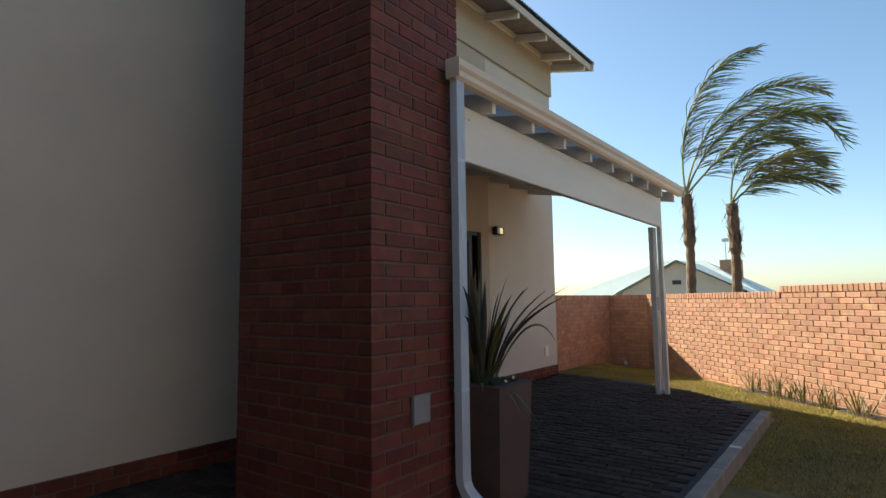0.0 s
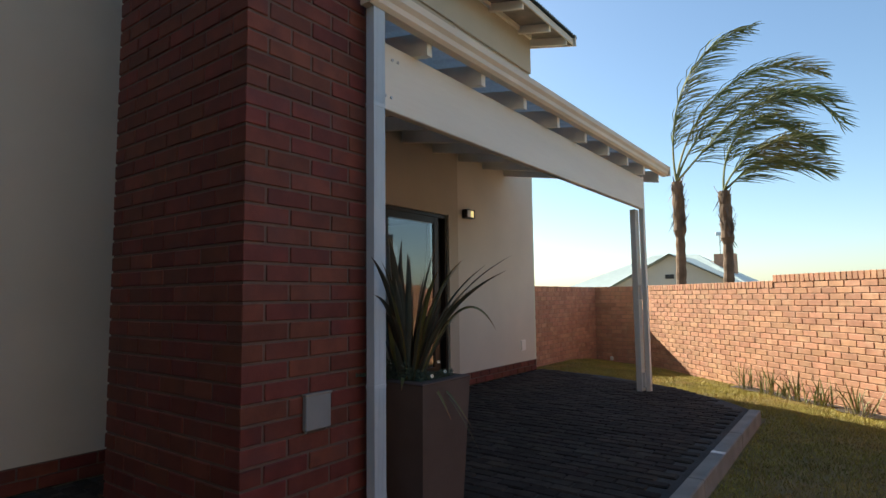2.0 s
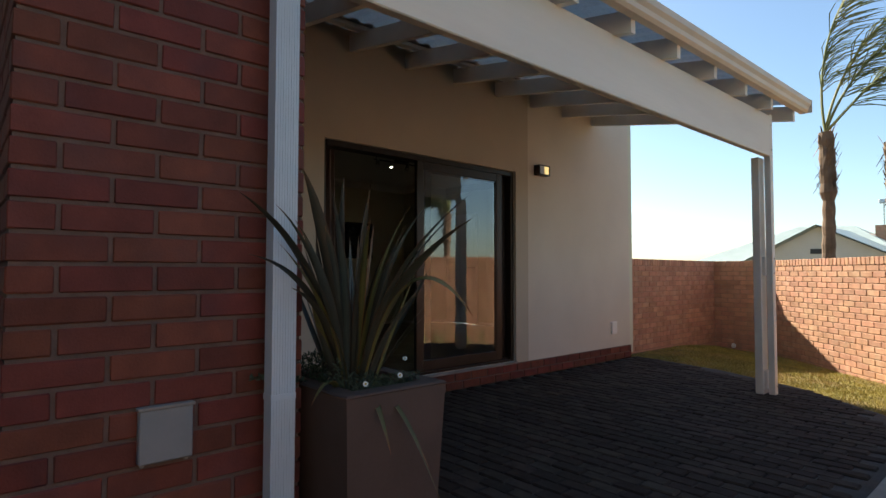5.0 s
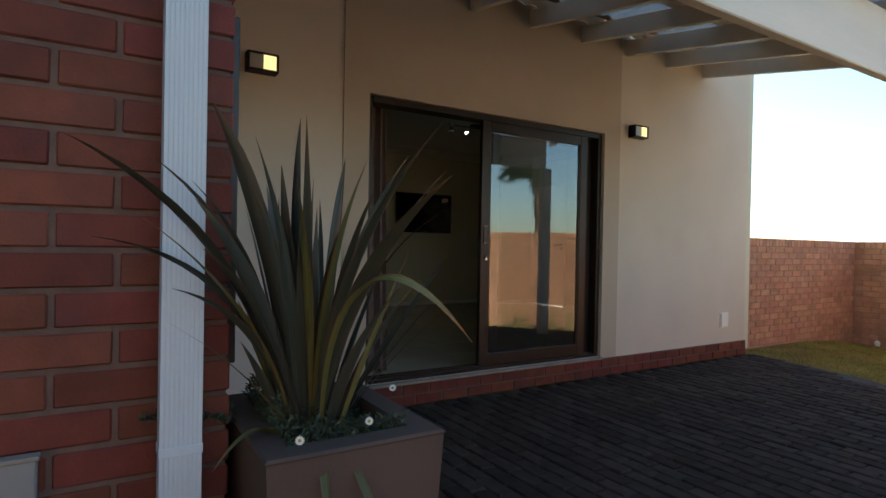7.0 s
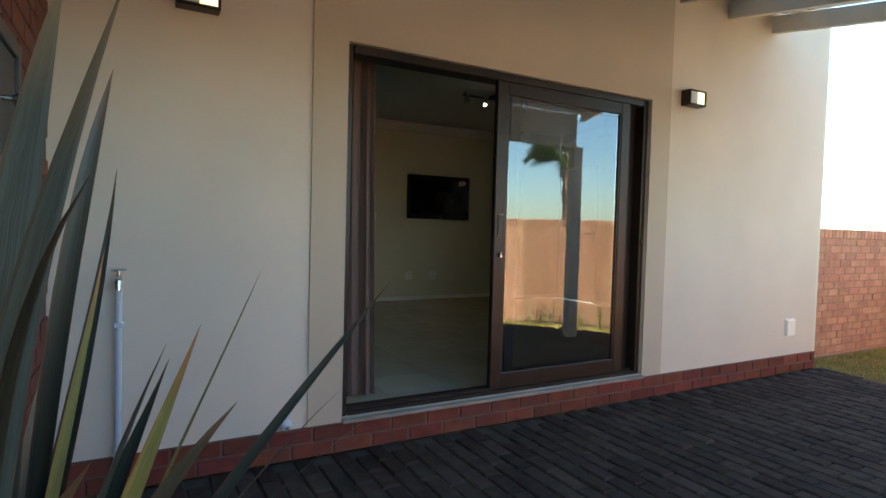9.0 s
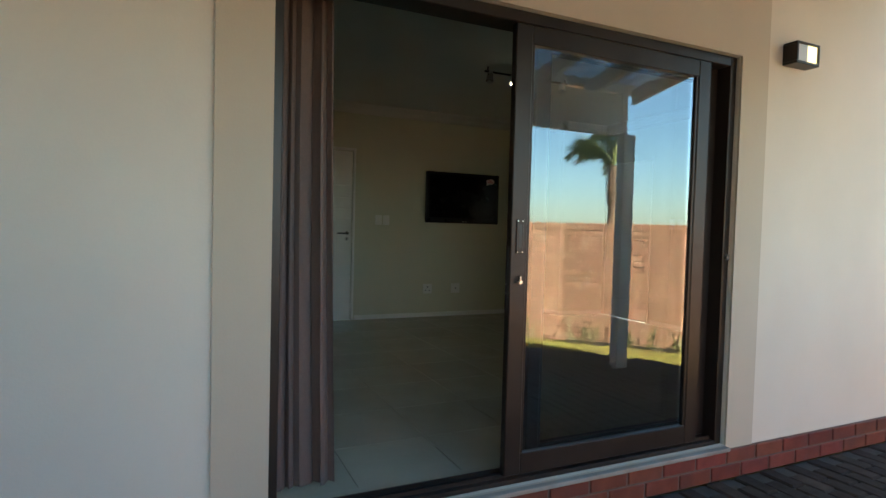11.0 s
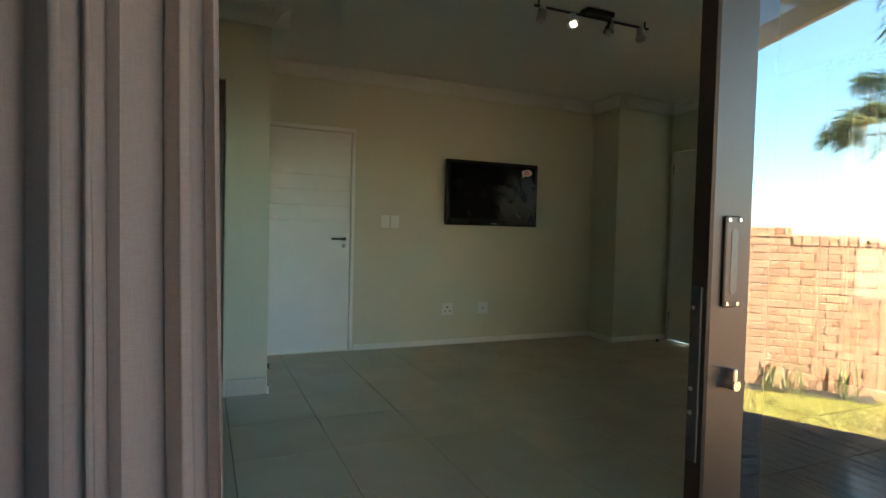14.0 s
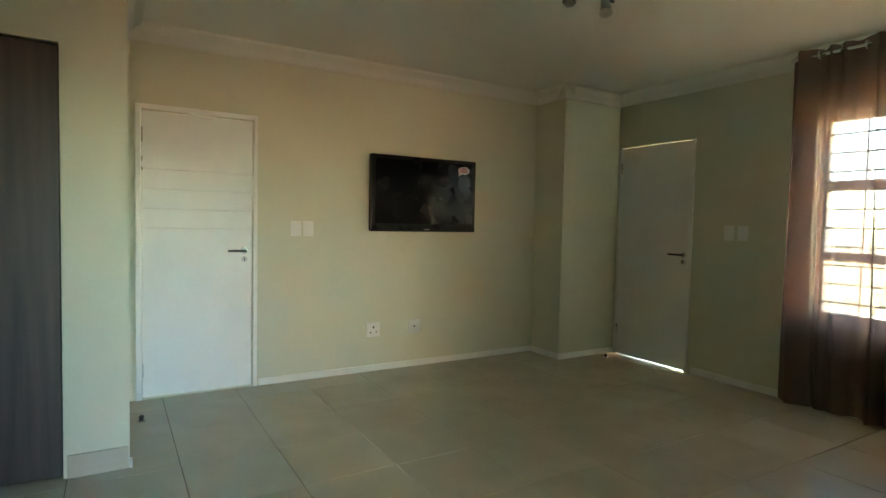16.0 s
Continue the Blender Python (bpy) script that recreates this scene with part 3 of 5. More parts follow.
box(XH, XH + 0.020, 5.2455, 5.2545, 1.102, 1.129, 0.002, bm=cyl)
part("lock_cylinder", cyl, M_CHROME, slide, "nickel euro lock cylinder")
ls = box(FI + 0.088, XH - 0.012, 5.2015, 5.2055, 0.97, 1.26, 0.001)
part("lock_strip", ls, M_BLACK, slide, "dark lock faceplate on the leaf edge")
for z in (1.0, 1.05, 1.09, 1.18, 1.225):
    part("strip_screw", tube([((FI + XH) / 2 + .035, 5.2022, z), ((FI + XH) / 2 + .035, 5.1995, z)], 0.004, 8), M_CHROME, slide)
part("door_catch", box(FX - .012, FX + .004, 6.535, 6.56, 1.20, 1.23, 0.004), M_BLACK, door)
solo("window_sill_door", box(FX - 0.03, FX + 0.045, D0 - 0.002, D1 + 0.002, DZ0 - 0.022, DZ0 - 0.001, 0.003), M_CONCRETE, "grey cement sill under the sliding door", "sill", kind="structure")

# ---- inner doors ----
def lever(parent, x, y, z, out, along, label):
    """A lever handle on a wall plane: out and along are unit vectors."""
    o, a = Vector(out), Vector(along)
    p = Vector((x, y, z))
    bm = tube([p, p + o * 0.05, p + o * 0.055 + a * 0.012, p + o * 0.055 + a * 0.125], [0.010, 0.010, 0.010, 0.009], 10)
    part("lever", bm, M_BLACK if label else M_CHROME, parent, "dark lever handle")
    part("rose", tube([p, p + o * 0.008], 0.026, 18), M_CHROME, parent, "round steel handle rose")
    q = p - Vector((0, 0, 0.065))
    part("lock_rose", tube([q, q + o * 0.008], 0.024, 18), M_CHROME, parent, "round steel key rose")
    part("keyhole", box(-.004, .004, -.004, .004, -.012, .012, m=Matrix.Translation(q + o * 0.009)), M_BLACK, parent)

d1 = thing("door_2", "white painted door with four horizontal grooves, closed", "door", kind="structure")
bm = bmesh.new()
box(TVX - 0.02, TVX + 0.018, 4.935, 4.972, FLOOR, 2.27, 0.004, bm=bm)
box(TVX - 0.02, TVX + 0.018, 5.728, 5.758, FLOOR, 2.27, 0.004, bm=bm)
box(TVX - 0.02, TVX + 0.018, 4.972, 5.728, 2.236, 2.27, 0.004, bm=bm)
part("door_frame", bm, M_WHITE, d1, "white steel door frame")
zs = [FLOOR + 0.008, 1.405, 1.542, 1.682, 1.822, 2.23]
for a, b in zip(zs, zs[1:]):
    part("door_panel", box(TVX - 0.055, TVX - 0.012, 4.976, 5.723, a + 0.0035, b - 0.0035, 0.004), M_WHITE, d1)
part("door_core", box(TVX - 0.05, TVX - 0.02, 4.976, 5.723, FLOOR + 0.008, 2.23), M_WHITE, d1)
for z in (0.40, 1.86, 2.06):
    part("hinge", tube([(TVX + .006, 4.974, z - .05), (TVX + .006, 4.974, z + .05)], 0.009, 8), M_CHROME, d1, "steel butt hinge")
lever(d1, TVX - 0.012, 5.665, 1.245, (1, 0, 0), (0, -1, 0), "dark")
d2 = thing("door_3", "plain white door, closed, daylight showing under it", "door", kind="structure")
bm = bmesh.new()
box(DR2[0], DR2[0] + 0.03, DY - 0.015, DY + 0.12, FLOOR, DR2[3], 0.003, bm=bm)
box(DR2[1] - 0.03, DR2[1], DY - 0.015, DY + 0.12, FLOOR, DR2[3], 0.003, bm=bm)
part("door_frame", bm, M_WHITE, d2, "white door frame")
part("door_leaf", box(DR2[0] + 0.033, DR2[1] - 0.033, DY - 0.008, DY + 0.034, FLOOR + 0.009, DR2[3] - 0.006, 0.003), M_WHITE, d2)
for z in (0.45, 2.07):
    part("hinge", tube([(DR2[0] + .032, DY - .012, z - .05), (DR2[0] + .032, DY - .012, z + .05)], 0.008, 8), M_CHROME, d2, "steel butt hinge")
lever(d2, -7.555, DY - 0.008, 1.245, (0, -1, 0), (-1, 0, 0), "dark")
def doorstop(x, y):
    t_ = thing("door_stop", "small dark rubber door stop on the floor tiles", "door stop")
    part("stop_base", tube([(x, y, FLOOR), (x, y, FLOOR + .012)], 0.022, 14), M_CHROME, t_)
    part("stop_pin", tube([(x, y, FLOOR + .012), (x, y, FLOOR + .035), (x, y, FLOOR + .042)], [0.013, 0.015, 0.009], 12), M_BLACK, t_)
doorstop(-8.30, 4.95)
doorstop(-8.20, 8.98)

# ---- window in the side wall, with bars and a sheer curtain ----
w = thing("window_1", "white framed window with thin burglar bars", "window", kind="structure")
x0, x1, z0, z1 = WIN
bm = bmesh.new()
for a in ((x0, x0 + .05, z0, z1), (x1 - .05, x1, z0, z1), (x0 + .05, x1 - .05, z0, z0 + .05), (x0 + .05, x1 - .05, z1 - .05, z1)):
    box(a[0], a[1], DY + .09, DY + .15, a[2], a[3], 0.004, bm=bm)
part("window_frame", bm, M_WHITE, w)
for z in (1.30, 1.82):
    part("transom", box(x0 + .05, x1 - .05, DY + .095, DY + .145, z - .035, z + .035, 0.004), M_WHITE, w)
for x in (-5.98, -5.54):
    part("mullion", box(x - .02, x + .02, DY + .097, DY + .143, z0 + .05, z1 - .05, 0.004), M_WHITE, w)
zz = z0 + 0.13
while zz < z1 - 0.06:
    part("burglar_bar", tube([(x0 + .04, DY + .075, zz), (x1 - .04, DY + .075, zz)], 0.0065, 6), M_BLACK, w)
    zz += 0.135
for x in (-6.2, -5.76, -5.32):
    part("burglar_bar", tube([(x, DY + .075, z0 + .04), (x, DY + .075, z1 - .04)], 0.0065, 6), M_BLACK, w)
pn = part("pane", box(x0 + .05, x1 - .05, DY + .118, DY + .122, z0 + .05, z1 - .05), M_CLEAR, w)
pn.data.materials.append(M_THRU)
for f in pn.data.polygons:
    f.material_index = 0 if f.normal.y < -0.5 else 1
pn.visible_shadow = False
part("window_sill", box(x0 - .03, x1 + .03, DY - .02, DY + .09, z0 - .03, z0, 0.005), M_WHITE, w)

def cloth(points_u, folds, amp, z0, z1, place, rows=14, per=10, flare=0.0, seed=1):
    """A hanging cloth with uneven soft folds: place(u, v, z) gives the world point, u along and v out."""
    rnd = random.Random(seed)
    u0, u1 = points_u
    n = folds * per
    w1, w2, w3 = (rnd.uniform(0, 6.28) for _ in range(3))
    bm = bmesh.new()
    g = []
    for r in range(rows + 1):
        f = r / rows
        z = z1 + (z0 - z1) * f
        line = []
        for i in range(n + 1):
            s = i / n
            x = 2 * math.pi * folds * (s + (0.30 / folds) * math.sin(2 * math.pi * s * folds / 2.7 + w1) + 0.012 * math.sin(5 * s + 2.2 * f + w2))
            a = amp * (0.72 + 0.28 * f) * (0.72 + 0.38 * math.sin(2 * math.pi * s * folds / 3.6 + w2))
            v = a * (math.sin(x) + 0.22 * math.sin(2 * x + w3 + 1.1 * f)) + 0.006 * math.sin(9 * s + 4 * f + w1)
            u = u0 + (u1 - u0) * s * (1 + flare * f * f) + 0.42 * a * math.sin(2 * x + 0.6)
            line.append(bm.verts.new(place(u, v, z)))
        g.append(line)
    for r in range(rows):
        for i in range(n):
            bm.faces.new((g[r][i], g[r][i + 1], g[r + 1][i + 1], g[r + 1][i]))
    return bm

sheer = thing("curtain", "brown sheer eyelet curtain hanging over the window", "curtain")
part("cloth", cloth((-6.63, -4.90), 12, 0.055, FLOOR + 0.02, 2.785, lambda u, v, z: Vector((u, DY - 0.11 + v, z)), seed=4), M_SHEER, sheer, smooth=True)
for k in range(12):
    u = -6.63 + 1.73 * (k + 0.25) / 12
    bm = bmesh.new()
    tube([(u + 0.004 * 0, DY - 0.11 + 0.026 * math.cos(a), 2.735 + 0.026 * math.sin(a)) for a in [2 * math.pi * q / 12 for q in range(13)]], 0.004, 6, bm=bm, caps=False)
    part("eyelet", bm, M_CHROME, sheer, "metal eyelet ring")
rod = thing("curtain_rod", "slim steel curtain rod above the window", "curtain rod")
part("rod", tube([(-6.62, DY - 0.11, 2.735), (-4.62, DY - 0.11, 2.735)], 0.011, 10), M_CHROME, rod)
for x in (-6.58, -4.66):
    part("bracket", box(x - .012, x + .012, DY - 0.12, DY, 2.72, 2.75, 0.003), M_CHROME, rod)
part("finial", tube([(-6.64, DY - .11, 2.735), (-6.62, DY - .11, 2.735)], [0.016, 0.018], 12), M_CHROME, rod)

drape = thing("door_curtain", "mauve-brown linen curtain drawn to the side of the sliding door", "curtain")
part("cloth", cloth((4.06, 4.455), 7, 0.04, FLOOR + 0.015, 2.62, lambda u, v, z: Vector((-4.575 + v, u, z)), rows=24, per=22, flare=0.09, seed=9), M_CURTAIN, drape, smooth=True)
rod2 = thing("curtain_rod", "slim steel curtain rod above the sliding door", "curtain rod")
part("rod", tube([(-4.575, 3.9, 2.62), (-4.575, 6.9, 2.62)], 0.012, 10), M_CHROME, rod2)
for y in (3.95, 6.85):
    part("bracket", box(-4.585, INX - .012, y - .012, y + .012, 2.61, 2.635, 0.003), M_CHROME, rod2)

# ---- television and wall fittings ----
tv = thing("television", "black flat-screen television hung on the wall", "television")
part("casing", box(TVX + 0.055, TVX + 0.115, 6.655, 7.695, 1.405, 2.055, 0.008, seg=2), M_TVBODY, tv)
part("screen", box(TVX + 0.1155, TVX + 0.1175, 6.69, 7.66, 1.475, 2.02), M_SCREEN, tv, "dark glossy switched-off screen")
bm = box(TVX + 0.1155, TVX + 0.124, 6.66, 7.69, 1.408, 1.444, 0.004)
part("lower_bezel", bm, M_TVBODY, tv, "glossy lower bezel")
part("maker_mark", box(TVX + 0.1242, TVX + 0.1246, 7.15, 7.21, 1.424, 1.429), M_CHROME, tv)
part("wall_bracket", box(TVX, TVX + 0.055, 7.0, 7.35, 1.6, 1.9), M_BLACK, tv)
def bubble(x, y, z, w, h, out):
    bm = bmesh.new()
    ring = [(y + w / 2 * math.cos(a) * (1 + .05 * math.sin(7 * a)), z + h / 2 * math.sin(a) * (1 + .08 * math.cos(5 * a))) for a in [2 * math.pi * k / 28 for k in range(28)]]
    for xx in (x, x + 0.0008):
        bm.faces.new([bm.verts.new((xx, p, q)) for p, q in ring])
        bm.faces.new([bm.verts.new((xx, p, q)) for p, q in ((y - w * .42, z - h * .35), (y - w * .12, z - h * .45), (y - w * .45, z - h * .78))])
    return bm
part("sticker", bubble(TVX + 0.118, 7.56, 1.965, 0.125, 0.07, 1), M_STICKER, tv, "pale pink speech-bubble sticker")
for z, wd in ((1.978, .05), (1.956, .08)):
    part("sticker_bar", box(TVX + .1195, TVX + .1199, 7.56 - wd / 2, 7.56 + wd / 2, z - .007, z + .007), M_STICKTEXT, tv)

def plate(axis, at, u0, u1, z0, z1, sign, holes, name, label, cat):
    t_ = thing(name, label, cat)
    def bx(d0, d1, a, b, c, d, bev):
        lo, hi = sorted((at + sign * d0, at + sign * d1))
        return box(lo, hi, a, b, c, d, bev) if axis == "x" else box(a, b, lo, hi, c, d, bev)
    part("cover_plate", bx(0, 0.009, u0, u1, z0, z1, 0.003), M_PLASTIC, t_)
    for h in holes:
        part(h[4], bx(0.009, 0.009 + h[5], *h[:4], 0.001 if h[5] > .002 else 0), M_BLACK if h[4] == "pin_hole" else M_PLASTIC, t_)
    return t_
for u in (6.015, 6.115):
    plate("x", TVX, u, u + .085, 1.358, 1.478, 1, [(u + .03, u + .055, 1.40, 1.435, "rocker", .004)], "light_switch", "white rectangular light switch plate on the wall", "switch")
u, z = 6.675, 0.49
plate("x", TVX, u, u + .125, z, z + .125, 1, [(u + .055, u + .07, z + .075, z + .092, "pin_hole", .001), (u + .03, u + .042, z + .035, z + .047, "pin_hole", .001), (u + .083, u + .095, z + .035, z + .047, "pin_hole", .001), (u + .095, u + .112, z + .085, z + .112, "rocker", .004), (u + .012, u + .029, z + .085, z + .112, "rocker", .004)], "wall_socket", "white three-pin wall socket low on the wall", "socket")
u = 7.075
plate("x", TVX, u, u + .125, z, z + .125, 1, [(u + .056, u + .069, z + .056, z + .069, "pin_hole", .001)], "aerial_socket", "white square aerial outlet low on the wall", "socket")
for u in (-7.18, -7.06):
    plate("y", DY, u, u + .085, 1.39, 1.515, -1, [(u + .03, u + .055, 1.43, 1.47, "rocker", .004)], "light_switch", "white light switch plate beside the door", "switch")

# ---- ceiling spotlight bar ----
sp = thing("ceiling_spotlights", "steel track with four swivel spotlights, one lit", "spotlight")
SX = -6.63
part("track_bar", tube([(SX, 6.33, 2.755), (SX, 7.24, 2.755)], 0.009, 8), M_BLACK, sp)
part("ceiling_box", box(SX - .045, SX + .045, 6.70, 6.92, 2.765, 2.80, 0.006), M_BLACK, sp)
for y in (6.36, 7.21):
    part("stay", tube([(SX, y, 2.755), (SX, y, 2.80)], 0.006, 6), M_BLACK, sp)
for y, tilt, lit in ((6.385, (0.25, -0.2, -1), 0), (6.615, (0.55, -0.25, -1), 1), (6.915, (0.35, -0.45, -1), 0), (7.175, (0.4, -0.3, -1), 0)):
    d = Vector(tilt).normalized()
    p = Vector((SX, y, 2.735))
    head = part("spot_head", tube([p - d * 0.03, p - d * 0.025, p + d * 0.0, p + d * 0.055, p + d * 0.075], [0.010, 0.022, 0.026, 0.032, 0.036], 14), M_CHROME, sp, "brushed steel spotlight head")
    part("neck", tube([Vector((SX, y, 2.757)), p], 0.007, 8), M_CHROME, head)
    part("bulb", tube([p + d * 0.072, p + d * 0.078], 0.017, 16), M_BULB if lit else M_LAMPDIM, head, "lit warm bulb" if lit else "unlit bulb")

# ---- kitchen counter and built-in cupboard ----
ct = thing("kitchen_counter", "dark kitchen counter base with flush panels", "counter")
part("body", box(-6.50, -5.02, 1.25, 4.14, FLOOR, 1.052, 0.003), M_DARKWOOD, ct)
part("plinth", box(-6.48, -5.05, 4.1402, 4.1500, FLOOR, FLOOR + 0.1), M_BLACK, ct)
solo("worktop", box(-6.68, -5.0, 1.25, 4.235, 1.054, 1.09, 0.004), M_STONE, "pale stone worktop on the counter", "worktop")
cb = thing("built_in_cupboard", "dark woodgrain two-door cupboard built into the wall", "cupboard")
part("carcass", box(PIERX - 0.21, PIERX - 0.05, 3.865, 4.58, FLOOR, 2.305), M_BLACK, cb)
for a, b, hy in ((3.866, 4.221, 4.183), (4.225, 4.580, 4.238)):
    dd = part("cupboard_door", box(PIERX - 0.035, PIERX - 0.014, a, b, FLOOR + 0.012, 2.300, 0.002), M_DARKWOOD, cb)
    hb = tube([(PIERX - .014, hy, 1.285), (PIERX + .014, hy, 1.285), (PIERX + .016, hy, 1.262), (PIERX + .016, hy, 1.468), (PIERX + .014, hy, 1.445), (PIERX - .014, hy, 1.445)], 0.006, 8)
    part("bar_handle", hb, M_CHROME, dd, "steel bar handle")

# ---- things on the facade ----
def bulkhead(y0, y1, z0, z1):
    t_ = thing("wall_lamp", "small rectangular outdoor wall lamp, lit on one side", "wall lamp", group="facade lamps")
    x = FX + (0.014 if 3.99 < y0 < 6.79 else 0)
    bm = bmesh.new()
    box(x, x + .085, y0, y1, z1 - .012, z1, 0.003, bm=bm)
    box(x, x + .085, y0, y1, z0, z0 + .016, 0.003, bm=bm)
    box(x, x + .085, y0, y0 + .014, z0 + .016, z1 - .012, 0.002, bm=bm)
    box(x, x + .085, y1 - .014, y1, z0 + .016, z1 - .012, 0.002, bm=bm)
    box(x, x + .02, y0 + .014, y1 - .014, z0 + .016, z1 - .012, bm=bm)
    part("lamp_housing", bm, M_FRAME, t_)
    ym = y0 + (y1 - y0) * 0.52
    part("frosted_glass", box(x + .02, x + .078, y0 + .0145, ym, z0 + .0165, z1 - .0125, 0.004), M_LAMPDIM, t_, "frosted glass")
    part("lit_glass", box(x + .02, x + .078, ym, y1 - .0145, z0 + .0165, z1 - .0125, 0.004), M_LAMP, t_, "glowing warm glass")
bulkhead(3.325, 3.52, 2.285, 2.405)
bulkhead(6.915, 7.11, 2.285, 2.405)
oc = thing("outdoor_socket_cover", "white square weatherproof cover low on the wall", "socket cover")
part("cover", box(FX, FX + .022, 8.50, 8.63, 0.35, 0.50, 0.005), M_PLASTIC, oc)
part("back_plate", box(FX, FX + .008, 8.49, 8.64, 0.34, 0.51, 0.003), M_PLASTIC, oc)
tp = thing("garden_tap", "brass garden tap on a white standpipe against the wall", "tap")
tx, ty = FX + 0.035, 3.10
part("standpipe", tube([(tx, ty, 0.0), (tx, ty, 0.96)], 0.015, 10), M_PIPE, tp)
for z in (0.19, 0.79):
    part("pipe_clip", box(FX, tx + .018, ty - .02, ty + .02, z - .012, z + .012, 0.003), M_PIPE, tp)
part("tap_body", tube([(tx, ty, 0.96), (tx, ty, 1.0), (tx + .03, ty, 1.005), (tx + .075, ty, 0.995), (tx + .08, ty, 0.955)], [0.016, 0.018, 0.016, 0.014, 0.012], 10), M_CHROME, tp)
bm = tube([(tx + .02, ty, 1.0), (tx + .02, ty, 1.04)], 0.007, 8)
tube([(tx + .02, ty - .03, 1.045), (tx + .02, ty + .03, 1.045)], 0.006, 8, bm=bm)
part("tap_handle", bm, M_CHROME, tp)
vc = thing("vent_cowl", "small white round pipe outlet above the plinth", "vent")
part("cowl", tube([(FX, 3.87, 0.205), (FX + .03, 3.87, 0.205), (FX + .045, 3.87, 0.195)], [0.034, 0.034, 0.022], 16), M_PIPE, vc)
# the cowl is closed; a black disc paints the dark inside the pipe
part("pipe_mouth_dark", tube([(FX + .0455, 3.875, 0.197), (FX + .0465, 3.875, 0.197)], [0.012, 0.012], 12), M_BLACK, vc, "black disc standing for the dark inside of the pipe")

# ---- patio roof ----
BX0, BX1 = -2.115, -2.055
BY0, BY1 = 2.835, 7.77
pr = thing("patio_roof", "lean-to patio roof of white timber with ribbed sheeting", "patio roof", kind="structure")
part("beam", box(BX0, BX1, BY0, BY1 + .02, 2.29, 2.69, 0.006), M_TIMBER, pr, "deep white painted beam with bolt heads")
for y in (2.95, 3.0):
    for z in (2.37, 2.60):
        part("bolt", tube([(BX1, y + (.06 if z > 2.5 else 0), z), (BX1 + .008, y + (.06 if z > 2.5 else 0), z)], 0.009, 6), M_CHROME, pr)
post = part("post", box(-2.115, -2.058, 7.795, 7.87, 0.0, 2.71, 0.004), M_TIMBER, pr, "white painted timber post of two planks")
part("post_plank", box(-2.215, -2.145, 7.745, 7.885, 0.0, 2.29, 0.004), M_TIMBER, post)
for z in (0.14, 1.23):
    part("post_spacer", box(-2.147, -2.113, 7.77, 7.85, z - .09, z + .09, 0.003), M_TIMBER, post)
for z in (0.08, 1.16, 1.30, 2.36, 2.6):
    part("bolt", tube([(-2.058, 7.835, z), (-2.05, 7.835, z)], 0.009, 6), M_CHROME, post)
rise = (3.07 - 2.685) / (BX1 - FX)
XO = -1.935
for k in range(9):
    y = 8.10 - 0.61 * k
    part("rafter", rafter_bm(y - .025, y + .025, XO, FX + (0.014 if 3.99 < y < 6.79 else 0), 2.83 - (XO - BX1) * rise, rise, 0.145), M_TIMBER, pr)
for x in (-2.45, -3.25, -4.05):
    z = 2.83 + (BX1 - x) * rise
    part("purlin", box(x - .035, x + .035, 2.86, 8.19, z + .001, z + .038, 0.002), M_TIMBER, pr)
def ribbed(y0, y1, x_out, x_in):
    bm = bmesh.new()
    prev = None
    n = int((y1 - y0) / 0.038)
    for k in range(n + 1):
        y = y0 + (y1 - y0) * k / n
        dz = 0.018 if k % 4 in (1, 2) else 0.0
        row = [bm.verts.new((x, y, 2.83 + (BX1 - x) * rise + 0.041 + dz)) for x in (x_out, x_in)]
        if prev:
            bm.faces.new((prev[0], row[0], row[1], prev[1]))
        prev = row
    return bm
for x_out, x_in, mt, lb in ((XO + 0.03, -2.45, M_SHEET, "translucent ribbed sheet at the gutter"), (-2.45, -3.34, M_DECK, "grey ribbed roof sheet"), (-3.34, -3.95, M_SHEET, "translucent ribbed strip"), (-3.95, FX + 0.02, M_DECK, "grey ribbed roof sheet")):
    part("roof_sheet", ribbed(2.86, 8.23, x_out, x_in), mt, pr, lb)
gt = thing("gutter", "cream metal gutter along the patio roof", "gutter", kind="structure")
prof = [(0, 0), (0.055, 0), (0.075, 0.02), (0.08, 0.05), (0.10, 0.075), (0.105, 0.115), (0.098, 0.115), (0.092, 0.08), (0.072, 0.055), (0.067, 0.025), (0.05, 0.008), (0.008, 0.008), (0.008, 0.115), (0, 0.115)]
part("channel", extrude_profile(prof, (XO + .005, 2.63, 2.735), (XO + .005, 8.27, 2.765), (1, 0, 0)), M_GUTTER, gt)
part("end_cap", box(XO + .004, XO + .112, 8.27, 8.276, 2.763, 2.892, 0.001), M_GUTTER, gt)
part("end_cap", box(XO + .004, XO + .112, 2.624, 2.63, 2.733, 2.862, 0.001), M_GUTTER, gt)
dp = thing("downpipe", "white ribbed rectangular downpipe beside the brick chimney", "downpipe")
ribs = []
PW, PD = 0.084, 0.055
for k in range(18):
    f = k / 18
    ribs += [(-PW / 2 + PW * f, PD / 2 - (0.0016 if k % 2 else 0)), (-PW / 2 + PW * (f + 1 / 20), PD / 2 - (0.0016 if k % 2 else 0))]
ring = ribs + [(PW / 2, PD / 2), (PW / 2, -PD / 2), (-PW / 2, -PD / 2)]
